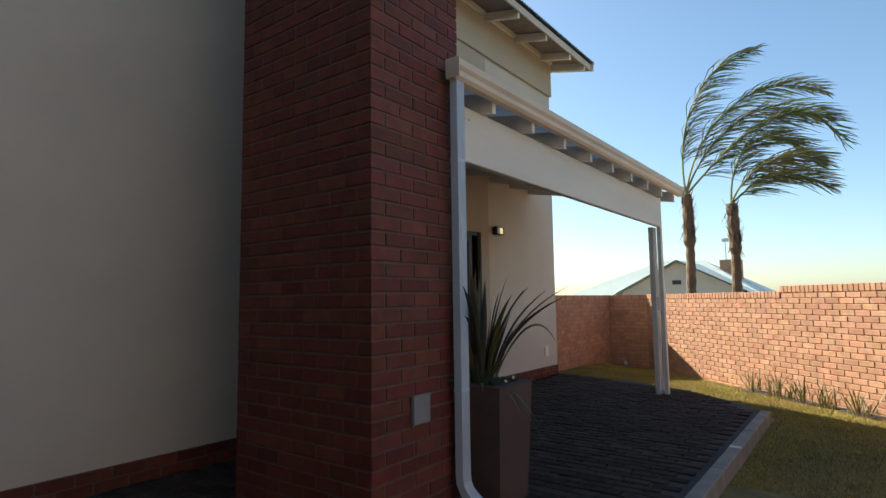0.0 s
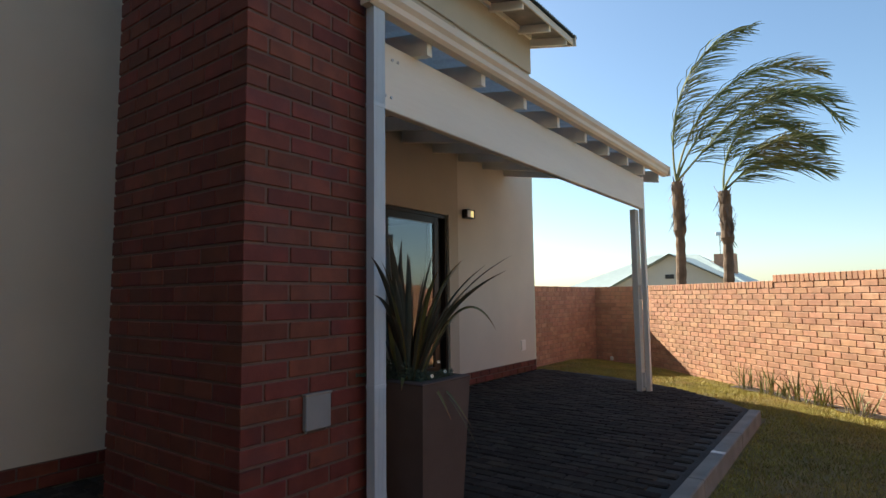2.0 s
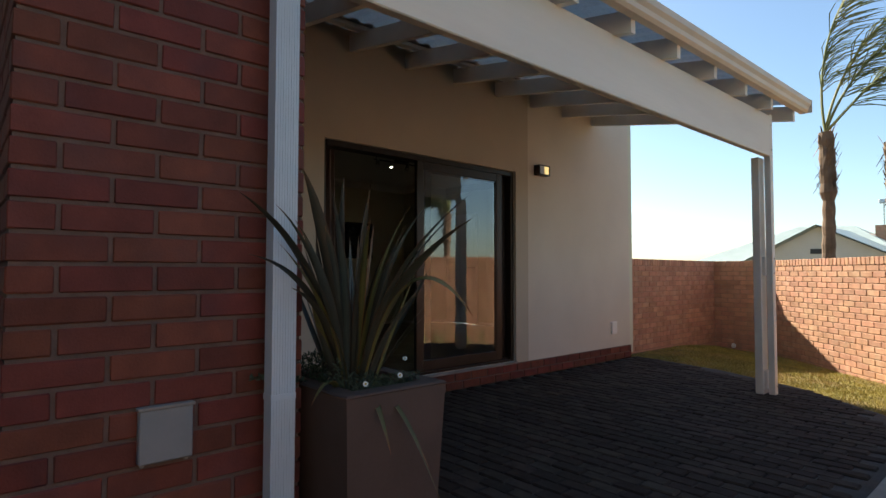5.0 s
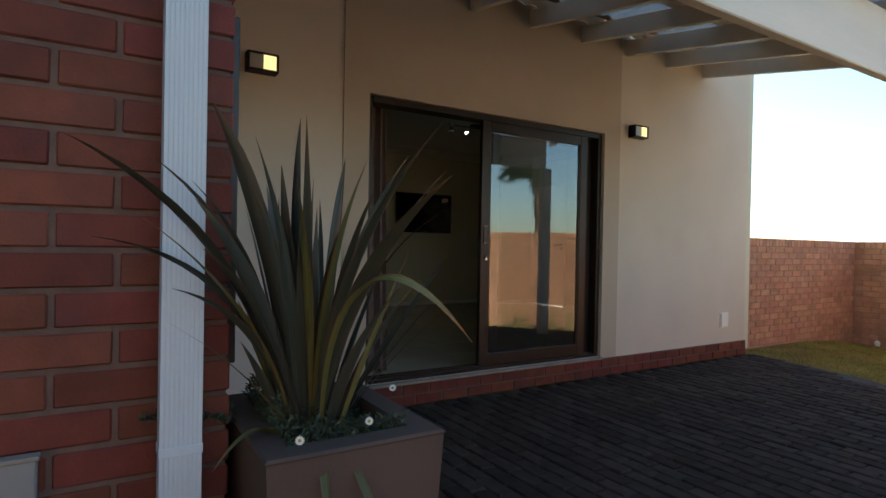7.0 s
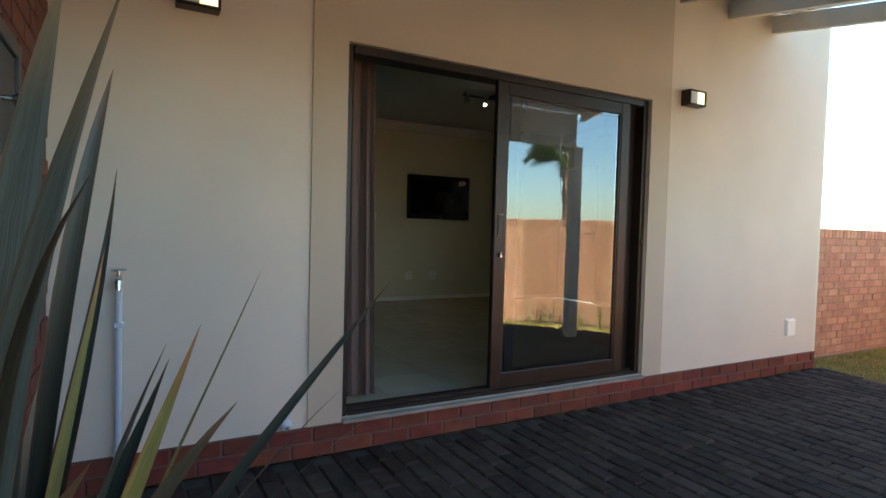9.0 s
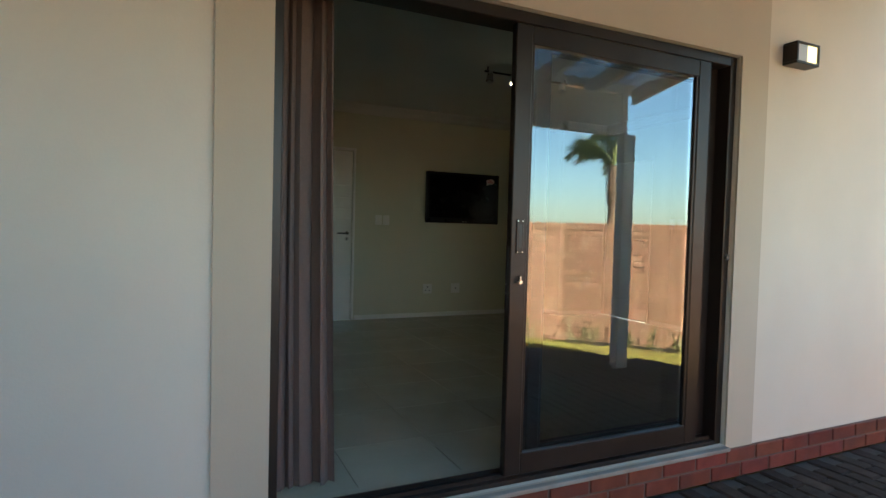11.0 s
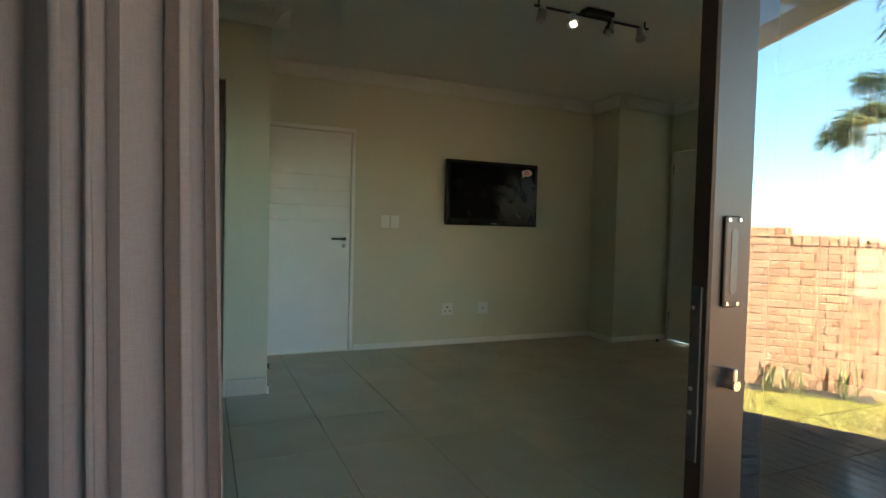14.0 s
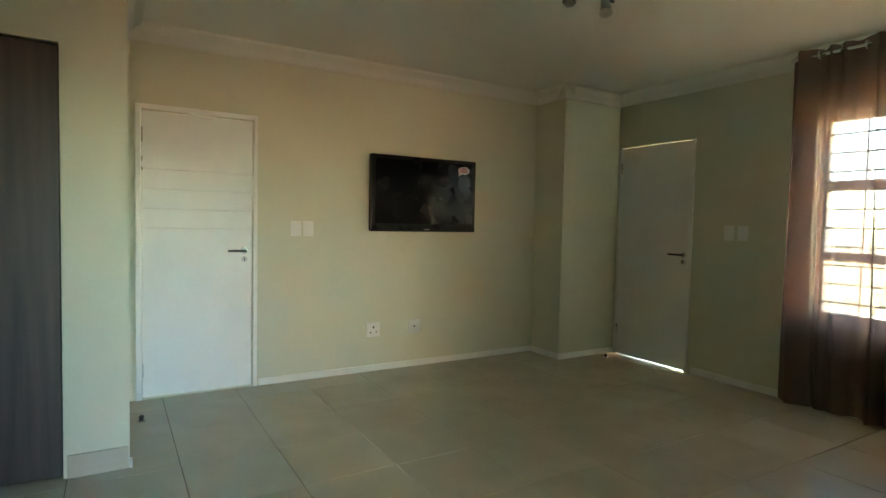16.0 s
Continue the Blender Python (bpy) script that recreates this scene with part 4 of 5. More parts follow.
def pipe_run(points):
    bm = bmesh.new()
    rows = []
    for (x, z, turn) in points:
        c, s = math.cos(turn), math.sin(turn)
        rows.append([bm.verts.new((x + v * c, 2.713 + u, z + v * s)) for u, v in ring])
    for a, b in zip(rows, rows[1:]):
        for i in range(len(ring)):
            bm.faces.new((a[i], a[(i + 1) % len(ring)], b[(i + 1) % len(ring)], b[i]))
    bm.faces.new(rows[0])
    bm.faces.new(rows[-1])
    return bm
part("pipe", pipe_run([(-1.905, 2.735, 0), (-1.905, 0.25, 0)]), M_PIPE, dp)
part("shoe", pipe_run([(-1.905, 0.2502, 0), (-1.90, 0.20, 0.3), (-1.875, 0.15, 0.7), (-1.835, 0.115, 0.95), (-1.79, 0.09, 1.05)]), M_PIPE, dp, "ribbed kick-out shoe")
for z in (0.75, 2.2):
    part("pipe_strap", box(-1.936, -1.8765, 2.669, 2.757, z, z + .02, 0.001), M_PIPE, dp)

# ---- kerb and paving bed ----
solo("trim_paving_bed", prism([(FX, -7), (-0.892, -7), (-0.892, 7.3), (-1.25, 7.75), (-2.0, 8.4), (-3.0, 8.9), (FX, 9.17)], -0.30, -0.012), M_SAND, "sand bed between the pavers", "paving bed", kind="structure")
kb = thing("trim_kerb", "weathered concrete mowing kerb between paving and lawn", "kerb", kind="structure")
for k in range(9):
    y = -5.6 + k * 1.45
    if y < 7.2:
        part("kerb_stone", box(-0.890, -0.785, y + .004, min(y + 1.446, 7.15), -0.22, 0.022, 0.008), M_CONCRETE, kb)
part("joint_patch", box(-0.886, -0.789, 5.24, 5.30, 0.0, 0.0245, 0.002), M_STONE, kb, "pale mortar patch on the kerb")

# ---- brick helpers ----
BL, BW, BH, JT = 0.222, 0.106, 0.073, 0.012
COURSE = BH + JT


def brick_mesh(name, l, w, h, material, seed, bevel=0.004):
    rnd = random.Random(seed)
    bm = box(-l / 2, l / 2, -w / 2, w / 2, -h / 2, h / 2, bevel)
    for v in bm.verts:
        v.co += Vector((rnd.uniform(-1, 1), rnd.uniform(-1, 1), rnd.uniform(-1, 1))) * 0.0012
    return finish(bm, name, material)


def merged(name, meshes_at, material, parent, label):
    """Many small pieces joined into one mesh, of kind stuff."""
    vs, fs = [], []
    for me, m in meshes_at:
        o = len(vs)
        vs += [tuple(m @ v.co) for v in me.vertices]
        fs += [tuple(o + i for i in p.vertices) for p in me.polygons]
    me = bpy.data.meshes.new(name)
    me.from_pydata(vs, [], fs)
    me.materials.append(material)
    ob = new(name, me)
    ob.parent = parent
    return tagged(ob, label, kind="stuff")


# ---- brick chimney with a built-in fire door ----
CX0, CX1, CY0, CY1, CZ = -3.20, -1.98, 1.99, 2.83, 5.2
chim = thing("brick_chimney", "tall red face-brick barbecue chimney on the patio", "chimney", kind="structure")
part("mortar_core", box(CX0 + .007, CX1 - .007, CY0 + .007, CY1 - .007, -0.03, CZ), M_MORTAR, chim)
sides = [((CX1, CY0), (0, 1), CY1 - CY0), ((CX1, CY1), (-1, 0), CX1 - CX0), ((CX0, CY1), (0, -1), CY1 - CY0), ((CX0, CY0), (1, 0), CX1 - CX0)]
rnd = random.Random(3)
cache = {}
far = []
for c in range(int(CZ / COURSE)):
    z = 0.005 + c * COURSE + BH / 2
    for si, ((sx, sy), (dx, dy), L) in enumerate(sides):
        n = round((L - BW) / (BL + JT))
        l = (L - BW) / n - JT
        key = (round(l, 4))
        if key not in cache:
            cache[key] = [brick_mesh("brick", l, BW, BH, M_BRICK, s) for s in range(3)]
        start = 0.0 if c % 2 == 0 else BW
        for k in range(n):
            s = start + (k + 0.5) * (l + JT) - (0 if c % 2 else JT / 2) + (JT / 2 if c % 2 else 0)
            inx, iny = -dy, dx
            px = sx + dx * s + inx * BW / 2
            py = sy + dy * s + iny * BW / 2
            m = Matrix.Translation((px + inx * rnd.uniform(-.0015, .0015), py + iny * rnd.uniform(-.0015, .0015), z)) @ Matrix.Rotation(math.atan2(dy, dx) + rnd.uniform(-.004, .004), 4, "Z")
            me = cache[key][rnd.randrange(3)]
            if si in (0, 3) and 2 <= c <= 31 and not (si == 3 and k < 0):
                ob = new("brick", me)
                ob.matrix_world = m
                ob.parent = chim
            else:
                far.append((me, m))
merged("upper_brickwork", far, M_BRICK_ISL, chim, "red face bricks with recessed joints")
side = []
side_brick = [brick_mesh("brick", BL, BW, BH, M_BRICK, 60 + s) for s in range(3)]
part("side_core", box(FX + .002, CX0 + .0065, CY1 - .15, CY1 - .0075, -0.03, CZ), M_MORTAR, chim)
for c in range(int(CZ / COURSE)):
    x = CX0 - BL / 2 - JT - (BL / 2 if c % 2 else 0)
    while x > FX + BL / 2:
        side.append((side_brick[rnd.randrange(3)], Matrix.Translation((x, CY1 - BW / 2 + rnd.uniform(-.0015, .0015), 0.005 + c * COURSE + BH / 2))))
        x -= BL + JT
merged("side_brickwork", side, M_BRICK_ISL, chim, "red face bricks with recessed joints")
fd = part("fire_door", box(-3.34, -2.12, CY1 + .002, CY1 + .022, 0.92, 1.74, 0.003), M_BLACK, chim, "black steel fire door")
bm = bmesh.new()
for a in ((-3.40, -3.35, 0.90, 1.79), (-2.11, -2.07, 0.90, 1.79), (-3.35, -2.11, 1.745, 1.79)):
    box(a[0], a[1], CY1 + .001, CY1 + .030, a[2], a[3], 0.003, bm=bm)
part("door_surround", bm, M_BLACK, fd)
for x, z in ((-2.30, 1.585), (-3.12, 1.585)):
    part("knob", tube([(x, CY1 + .022, z), (x, CY1 + .05, z), (x, CY1 + .065, z)], [0.006, 0.008, 0.018], 12), M_CHROME, fd, "chrome door knob")
part("door_sticker", tube([(-2.98, CY1 + .0215, 1.55), (-2.98, CY1 + .0245, 1.55)], [0.042, 0.042], 16), M_PLASTIC, fd, "round white sticker")
bx = thing("junction_box", "grey square weatherproof cover on the brickwork", "junction box")
part("cover", box(CX1 + .001, CX1 + .028, 2.306, 2.456, 0.607, 0.765, 0.004), mat("grey_cover", (0.22, 0.225, 0.23), 0.55, vary=0.08, bump=0.05), bx)
part("hinge_lip", box(CX1 + .001, CX1 + .033, 2.302, 2.460, 0.762, 0.772, 0.002), M_CONCRETE, bx)
for y in (2.32, 2.442):
    part("foot", box(CX1 + .001, CX1 + .012, y - .006, y + .006, 0.596, 0.609, 0.002), M_CONCRETE, bx)

# ---- plinth of the facade ----
pl = thing("wall_plinth", "two courses of red face brick at the foot of the wall", "plinth", kind="structure")
part("plinth_bed", box(FX - .02, FX + .006, -3.0, HOUSE_END, 0.0, 0.168), M_MORTAR, pl)
pm = [brick_mesh("brick", BL, 0.05, BH, M_BRICK, 20 + s) for s in range(3)]
for c in range(2):
    y = 0.4 + (0.117 if c else 0.0)
    while y < HOUSE_END - 0.02:
        l = min(BL, HOUSE_END + .006 - y)
        ob = new("brick", pm[rnd.randrange(3)])
        ob.matrix_world = Matrix.Translation((FX - .011, y + l / 2, 0.004 + c * 0.084 + BH / 2)) @ Matrix.Rotation(math.pi / 2, 4, "Z") @ Matrix.Diagonal((l / BL, 1, 1, 1))
        ob.parent = pl
        y += BL + JT
solo("trim_plinth_end", box(INX, FX + .012, HOUSE_END + .001, HOUSE_END + .014, -0.05, 0.165), M_BRICK, "red brick return of the plinth at the house corner", "plinth", kind="structure")

# ---- garden walls ----
gm = [brick_mesh("brick", BL, BW, BH, M_GBRICK, 40 + s) for s in range(4)]
cm = [brick_mesh("capping_brick", BH, 0.222, BW, M_GBRICK, 50 + s) for s in range(3)]


def garden_wall(name, a, b, courses_at, near, label, inward):
    """A stretcher-bond wall from a to b with a brick-on-edge capping; courses_at(s) gives its courses at s metres."""
    a, b = Vector(a), Vector(b)
    d = (b - a).normalized()
    L = (b - a).length
    rot = Matrix.Rotation(math.atan2(d.y, d.x), 4, "Z")
    t_ = thing(name, label, "garden wall", kind="structure")
    nrm = Vector((-d.y, d.x, 0)) * inward
    joined = []
    cuts = [0.0]
    s = 0.0
    while s < L:
        s += 0.05
        if courses_at(min(s, L)) != courses_at(cuts[-1] + .01):
            cuts.append(s)
    cuts.append(L)
    for s0, s1 in zip(cuts, cuts[1:]):
        h = courses_at(s0 + .02) * COURSE
        core = box(0, s1 - s0, -0.098, 0.098, -0.45, h + BW - .010)
        part("mortar_core", core, M_MORTAR2, t_).matrix_basis = Matrix.Translation(a + d * s0) @ rot
    top = max(courses_at(c + .01) for c in cuts[:-1])
    for c in range(-5, top):
        s = -0.117 if c % 2 else 0.0
        while s < L:
            if s >= -0.12 and c < courses_at(max(0, s + BL / 2)):
                p = a + d * (s + BL / 2) + nrm * (0.105 - BW / 2 + rnd.uniform(-.002, .002))
                m = Matrix.Translation((p.x, p.y, c * COURSE + .004 + BH / 2)) @ rot @ Matrix.Rotation(rnd.uniform(-.006, .006), 4, "Z")
                me = gm[rnd.randrange(4)]
                if near and near[0] < s < near[1] and c >= -2:
                    ob = new("brick", me)
                    ob.matrix_world = m
                    ob.parent = t_
                else:
                    joined.append((me, m))
            s += BL + JT
    s = 0.0
    while s < L:
        n = courses_at(min(L, s + .03))
        p = a + d * (s + BH / 2)
        joined.append((cm[rnd.randrange(3)], Matrix.Translation((p.x, p.y, n * COURSE + .004 + BW / 2)) @ rot))
        s += BH + 0.010
    merged("far_brickwork", joined, M_GBRICK_ISL, t_, "brickwork further along the wall with an on-edge capping")
    return t_


S_STEP = 4.07
garden_wall("wall_garden_oblique", WA, WB, lambda s: 15 if s < S_STEP else 16, (1.75, 5.85), "sunlit face-brick garden wall with an on-edge brick capping", -1)
garden_wall("wall_garden_near", WB, WEND, lambda s: 16, None, "sunlit face-brick garden wall turning towards the lawn", -1)
garden_wall("wall_garden_far", WCORNER, WA, lambda s: 15, (-1, 99), "shaded face-brick garden wall at the back of the lawn", -1)
garden_wall("wall_garden_end", (-4.885, 9.48, 0), (-4.885, 13.145, 0), lambda s: 15, (-1, 99), "shaded face-brick garden wall beside the house", -1)
garden_wall("wall_garden_right", (4.6, 2.80, 0), (4.6, -7.0, 0), lambda s: 16, None, "face-brick garden wall across the lawn", -1)
gl = thing("garden_light", "small pale round garden light at the foot of the wall", "garden light")
p = Vector((-4.38, 12.88, 0))
part("light_globe", tube([(p.x, p.y, -0.24), (p.x, p.y, -0.20), (p.x, p.y, -0.165), (p.x, p.y, -0.15)], [0.03, 0.04, 0.032, 0.01], 12), M_PLASTIC, gl)
part("light_stake", tube([(p.x, p.y, -0.40), (p.x, p.y, -0.24)], 0.01, 8), M_BLACK, gl)

# ---- planter with flax and daisies ----
PX0, PX1, PY0, PY1, PZ = -2.28, -1.715, 2.85, 3.285, 0.765
pt = thing("planter", "tall square cement planter on the paving", "planter")
bm = bmesh.new()
def square(ins, z):
    return [bm.verts.new(q) for q in ((PX0 + ins, PY0 + ins, z), (PX1 - ins, PY0 + ins, z), (PX1 - ins, PY1 - ins, z), (PX0 + ins, PY1 - ins, z))]
loops = [square(0.045, 0.002), square(0.04, 0.02), square(0.004, PZ - .012), square(0.0, PZ - .006), square(0.006, PZ), square(0.070, PZ), square(0.075, PZ - .008), square(0.080, PZ - .09)]
for a, b in zip(loops, loops[1:]):
    for i in range(4):
        bm.faces.new((a[i], a[(i + 1) % 4], b[(i + 1) % 4], b[i]))
bm.faces.new(loops[0])
part("planter_body", bm, M_PLANTER, pt)
part("soil", box(PX0 + .07, PX1 - .07, PY0 + .07, PY1 - .07, PZ - .12, PZ - .055), M_SOIL, pt)
FCX, FCY, FCZ = -1.955, 3.02, PZ - 0.06


def strip(bm, a, b, i, n):
    """Two faces between the rows a and b of a leaf, with u across and v along it."""
    uv = bm.loops.layers.uv.verify()
    for k in (0, 1):
        f = bm.faces.new((a[k], b[k], b[k + 1], a[k + 1]))
        for loop, q in zip(f.loops, ((k / 2, (i - 1) / n), (k / 2, i / n), ((k + 1) / 2, i / n), ((k + 1) / 2, (i - 1) / n))):
            loop[uv].uv = q


def blade(bm, base, az, length, lean, bend, width, n=12, twist=0.0, sway=0.0):
    """One long leaf, keeled at its foot: it starts at `lean` from upright and bends over by `bend` along its length."""
    p = Vector(base)
    prev = None
    for i in range(n + 1):
        f = i / n
        a = az + sway * f * f
        out = Vector((math.cos(a), math.sin(a), 0))
        side0 = Vector((-math.sin(a), math.cos(a), 0))
        ang = lean + bend * f * f
        t = out * math.sin(ang) + Vector((0, 0, 1)) * math.cos(ang)
        nrm = out * math.cos(ang) - Vector((0, 0, 1)) * math.sin(ang)
        tw = twist * f
        side = side0 * math.cos(tw) + nrm * math.sin(tw)
        up = nrm * math.cos(tw) - side0 * math.sin(tw)
        wd = width * 0.5 * (0.42 + 0.58 * math.sin(min(1, f / 0.45) * math.pi / 2) if f < 0.45 else max(0.015, 1.0 - ((f - 0.45) / 0.55) ** 1.55))
        dip = up * (wd * (0.75 - 0.5 * f))
        row = (bm.verts.new(p + side * wd - dip), bm.verts.new(p), bm.verts.new(p - side * wd - dip))
        if prev:
            strip(bm, prev, row, i, n)
        prev = row
        p = p + t * (length / n)
    return bm


def clear_of_camera(bm):
    """Whether a leaf keeps off the camera's path past the planter, the chimney and the downpipe."""
    # start and run of the camera's path beside the planter
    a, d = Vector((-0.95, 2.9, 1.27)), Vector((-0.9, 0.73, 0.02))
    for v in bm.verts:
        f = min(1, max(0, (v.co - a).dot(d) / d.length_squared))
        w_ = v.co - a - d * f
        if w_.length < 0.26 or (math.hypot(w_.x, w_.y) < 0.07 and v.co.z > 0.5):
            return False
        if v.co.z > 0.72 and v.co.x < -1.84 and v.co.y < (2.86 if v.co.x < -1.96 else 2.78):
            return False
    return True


fx = thing("flax_plant", "tall bronze-green flax with sword-like leaves in the planter", "plant")
rl = random.Random(12)


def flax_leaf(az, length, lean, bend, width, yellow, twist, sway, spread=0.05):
    # shorten and raise the leaf until it is out of the camera's path
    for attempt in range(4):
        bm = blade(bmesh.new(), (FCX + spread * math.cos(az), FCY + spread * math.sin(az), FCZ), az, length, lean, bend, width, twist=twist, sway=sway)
        if clear_of_camera(bm):
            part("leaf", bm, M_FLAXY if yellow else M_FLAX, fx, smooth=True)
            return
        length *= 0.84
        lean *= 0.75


def leaf_to(tip, arch, width, material, spread=0.05, fold=0.0, n=14, via=None):
    """One sword leaf from the heart of the plant to its tip; arch lifts its middle, fold turns it about its length."""
    t_ = Vector(tip)
    flat = Vector((t_.x - FCX, t_.y - FCY, 0))
    base = Vector((FCX, FCY, FCZ)) + flat.normalized() * spread
    mid = Vector(via) if via else Vector((base.x + flat.x * 0.24, base.y + flat.y * 0.24, base.z + (t_.z - base.z) * 0.64 + arch))
    side0 = Vector((-flat.y, flat.x, 0)).normalized()
    bm = bmesh.new()
    prev = None
    for i in range(n + 1):
        f = i / n
        c = base * (1 - f) ** 2 + mid * 2 * f * (1 - f) + t_ * f * f
        tg = ((mid - base) * (1 - f) + (t_ - mid) * f).normalized()
        tw = fold * (0.3 + 0.9 * f)
        nrm = tg.cross(side0).normalized()
        side = side0 * math.cos(tw) + nrm * math.sin(tw)
        up = nrm * math.cos(tw) - side0 * math.sin(tw)
        wd = width * 0.5 * (0.40 + 0.60 * math.sin(min(1, f / 0.5) * math.pi / 2) if f < 0.5 else max(0.02, 1.0 - ((f - 0.5) / 0.5) ** 1.8))
        wd *= 0.82 * (1 + 0.06 * math.sin(9 * f + tip[0] * 40))
        dip = up * (wd * (0.85 - 0.55 * f))
        row = (bm.verts.new(c + side * wd + dip), bm.verts.new(c), bm.verts.new(c - side * wd + dip))
        if prev:
            strip(bm, prev, row, i, n)
        prev = row
    part("leaf", bm, material, fx, smooth=True)


# leaves towards the door and the lawn
for tip, arch, width, fold, material in (
        ((-1.27, 2.99, 1.40), 0.05, 0.046, 0.5, M_FLAX), ((-1.34, 3.05, 1.33), 0.06, 0.044, -0.4, M_FLAX),
        ((-1.53, 3.16, 1.37), 0.03, 0.040, 0.6, M_FLAXB), ((-1.50, 3.15, 1.29), 0.10, 0.012, 0.2, M_FLAX),
        ((-1.64, 3.13, 1.41), 0.06, 0.050, 0.3, M_FLAXB), ((-1.58, 3.01, 1.39), 0.07, 0.044, 0.9, M_FLAXY),
        ((-1.63, 2.88, 1.34), 0.05, 0.040, -0.9, M_FLAXY), ((-1.68, 3.07, 1.34), 0.02, 0.036, 0.2, M_FLAX)):
    leaf_to(tip, arch, width, material, fold=fold)
# upright leaves, and broad ones past the downpipe
for tip, arch, width, fold, material in (
        ((-1.86, 2.76, 1.52), 0.08, 0.056, 0.8, M_FLAX), ((-1.67, 2.91, 1.47), 0.00, 0.028, 0.4, M_FLAX),
        ((-1.97, 2.99, 1.53), 0.02, 0.042, 1.1, M_FLAX), ((-1.80, 2.84, 1.44), 0.04, 0.046, -0.5, M_FLAXB),
        ((-1.92, 2.93, 1.40), 0.00, 0.044, 0.5, M_FLAX), ((-2.04, 3.14, 1.45), 0.02, 0.040, 0.3, M_FLAX),
        ((-1.77, 2.96, 1.36), 0.03, 0.044, 1.2, M_FLAX), ((-1.88, 2.86, 1.33), 0.05, 0.050, 0.2, M_FLAXB),
        ((-2.02, 2.92, 1.36), 0.02, 0.042, -0.7, M_FLAX), ((-1.72, 3.00, 1.24), 0.03, 0.040, 0.6, M_FLAX)):
    leaf_to(tip, arch, width, material, fold=fold)
for tip, arch, width, fold, material in (
        ((-1.74, 2.50, 1.40), 0.10, 0.036, 0.5, M_FLAX), ((-1.76, 2.54, 1.22), 0.14, 0.038, 0.3, M_FLAX),
        ((-1.74, 2.62, 1.26), 0.02, 0.034, -0.4, M_FLAXY), ((-1.77, 2.68, 1.12), 0.08, 0.032, 0.4, M_FLAX),
        ((-1.80, 2.64, 1.38), 0.10, 0.020, 0.6, M_FLAX), ((-1.83, 2.72, 1.34), 0.06, 0.024, 0.2, M_FLAX),
        ((-1.78, 2.72, 1.30), 0.03, 0.044, 0.9, M_FLAXB), ((-1.82, 2.74, 1.20), 0.05, 0.030, 0.5, M_FLAX)):
    leaf_to(tip, arch, width, material, fold=fold)
# one long leaf that arches over the paving, and dry ones hanging over the rim
leaf_to((-1.49, 3.20, 1.02), 0.0, 0.036, M_FLAXY, fold=0.5, n=22, via=(-1.50, 2.90, 1.38))
for tip, arch, width in (((-1.62, 2.96, 0.58), 0.22, 0.030), ((-1.57, 3.08, 0.52), 0.24, 0.026), ((-1.78, 2.76, 0.74), 0.12, 0.034), ((-1.54, 3.13, 0.36), 0.34, 0.010)):
    leaf_to(tip, arch, width, M_FLAXY, 0.09, 0.3)
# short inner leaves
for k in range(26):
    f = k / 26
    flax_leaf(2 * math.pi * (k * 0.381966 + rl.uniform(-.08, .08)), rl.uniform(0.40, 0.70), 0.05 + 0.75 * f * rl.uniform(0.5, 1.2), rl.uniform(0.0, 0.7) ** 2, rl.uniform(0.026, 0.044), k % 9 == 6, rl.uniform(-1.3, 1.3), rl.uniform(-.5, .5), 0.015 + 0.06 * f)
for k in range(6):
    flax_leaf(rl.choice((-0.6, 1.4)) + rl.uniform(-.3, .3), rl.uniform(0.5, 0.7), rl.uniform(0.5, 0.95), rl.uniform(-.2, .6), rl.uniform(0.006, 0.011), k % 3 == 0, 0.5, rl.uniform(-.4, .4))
hb = thing("daisy_bush", "low bushy daisy with small grey-green leaves and white flowers", "plant")
bm = bmesh.new()
for k in range(4600):
    a = rl.uniform(0, 2 * math.pi)
    r = math.sqrt(rl.random())
    x, y = -1.99 + r * 0.30 * math.cos(a), 3.05 + r * 0.24 * math.sin(a)
    x, y = min(max(x, PX0 + .072), PX1 - .072), min(max(y, PY0 + .072), PY1 - .072)
    z = FCZ + rl.uniform(0, 0.18) * (0.55 + 0.45 * math.sin(7 * x + 3) * math.sin(9 * y + 1))
    d = Vector((rl.uniform(-1, 1), rl.uniform(-1, 1), rl.uniform(-.1, 1))).normalized()
    s = d.orthogonal().normalized()
    l = rl.uniform(.010, .024)
    p = Vector((x, y, z))
    bm.faces.new([bm.verts.new(q) for q in (p, p + d * l * .5 + s * .003, p + d * l, p + d * l * .5 - s * .003)])
for stem in range(9):
    a = rl.uniform(-2.1, -1.25)
    p = Vector((-1.96 + .2 * math.cos(a), 3.05 + .2 * math.sin(a), PZ + 0.01))
    v = Vector((math.cos(a), math.sin(a), 0.35)) * 0.025
    for q in range(8):
        p = p + v
        v.z -= 0.0012
        for w_ in range(5):
            d = Vector((rl.uniform(-1, 1), rl.uniform(-1, 1), rl.uniform(-.3, 1))).normalized()
            s = d.orthogonal().normalized()
            l = .022
            bm.faces.new([bm.verts.new(r_) for r_ in (p, p + d * l * .5 + s * .004, p + d * l, p + d * l * .5 - s * .004)])
fo = part("foliage", bm, M_HERB, hb)
tagged(fo, "small grey-green leaves", kind="stuff")
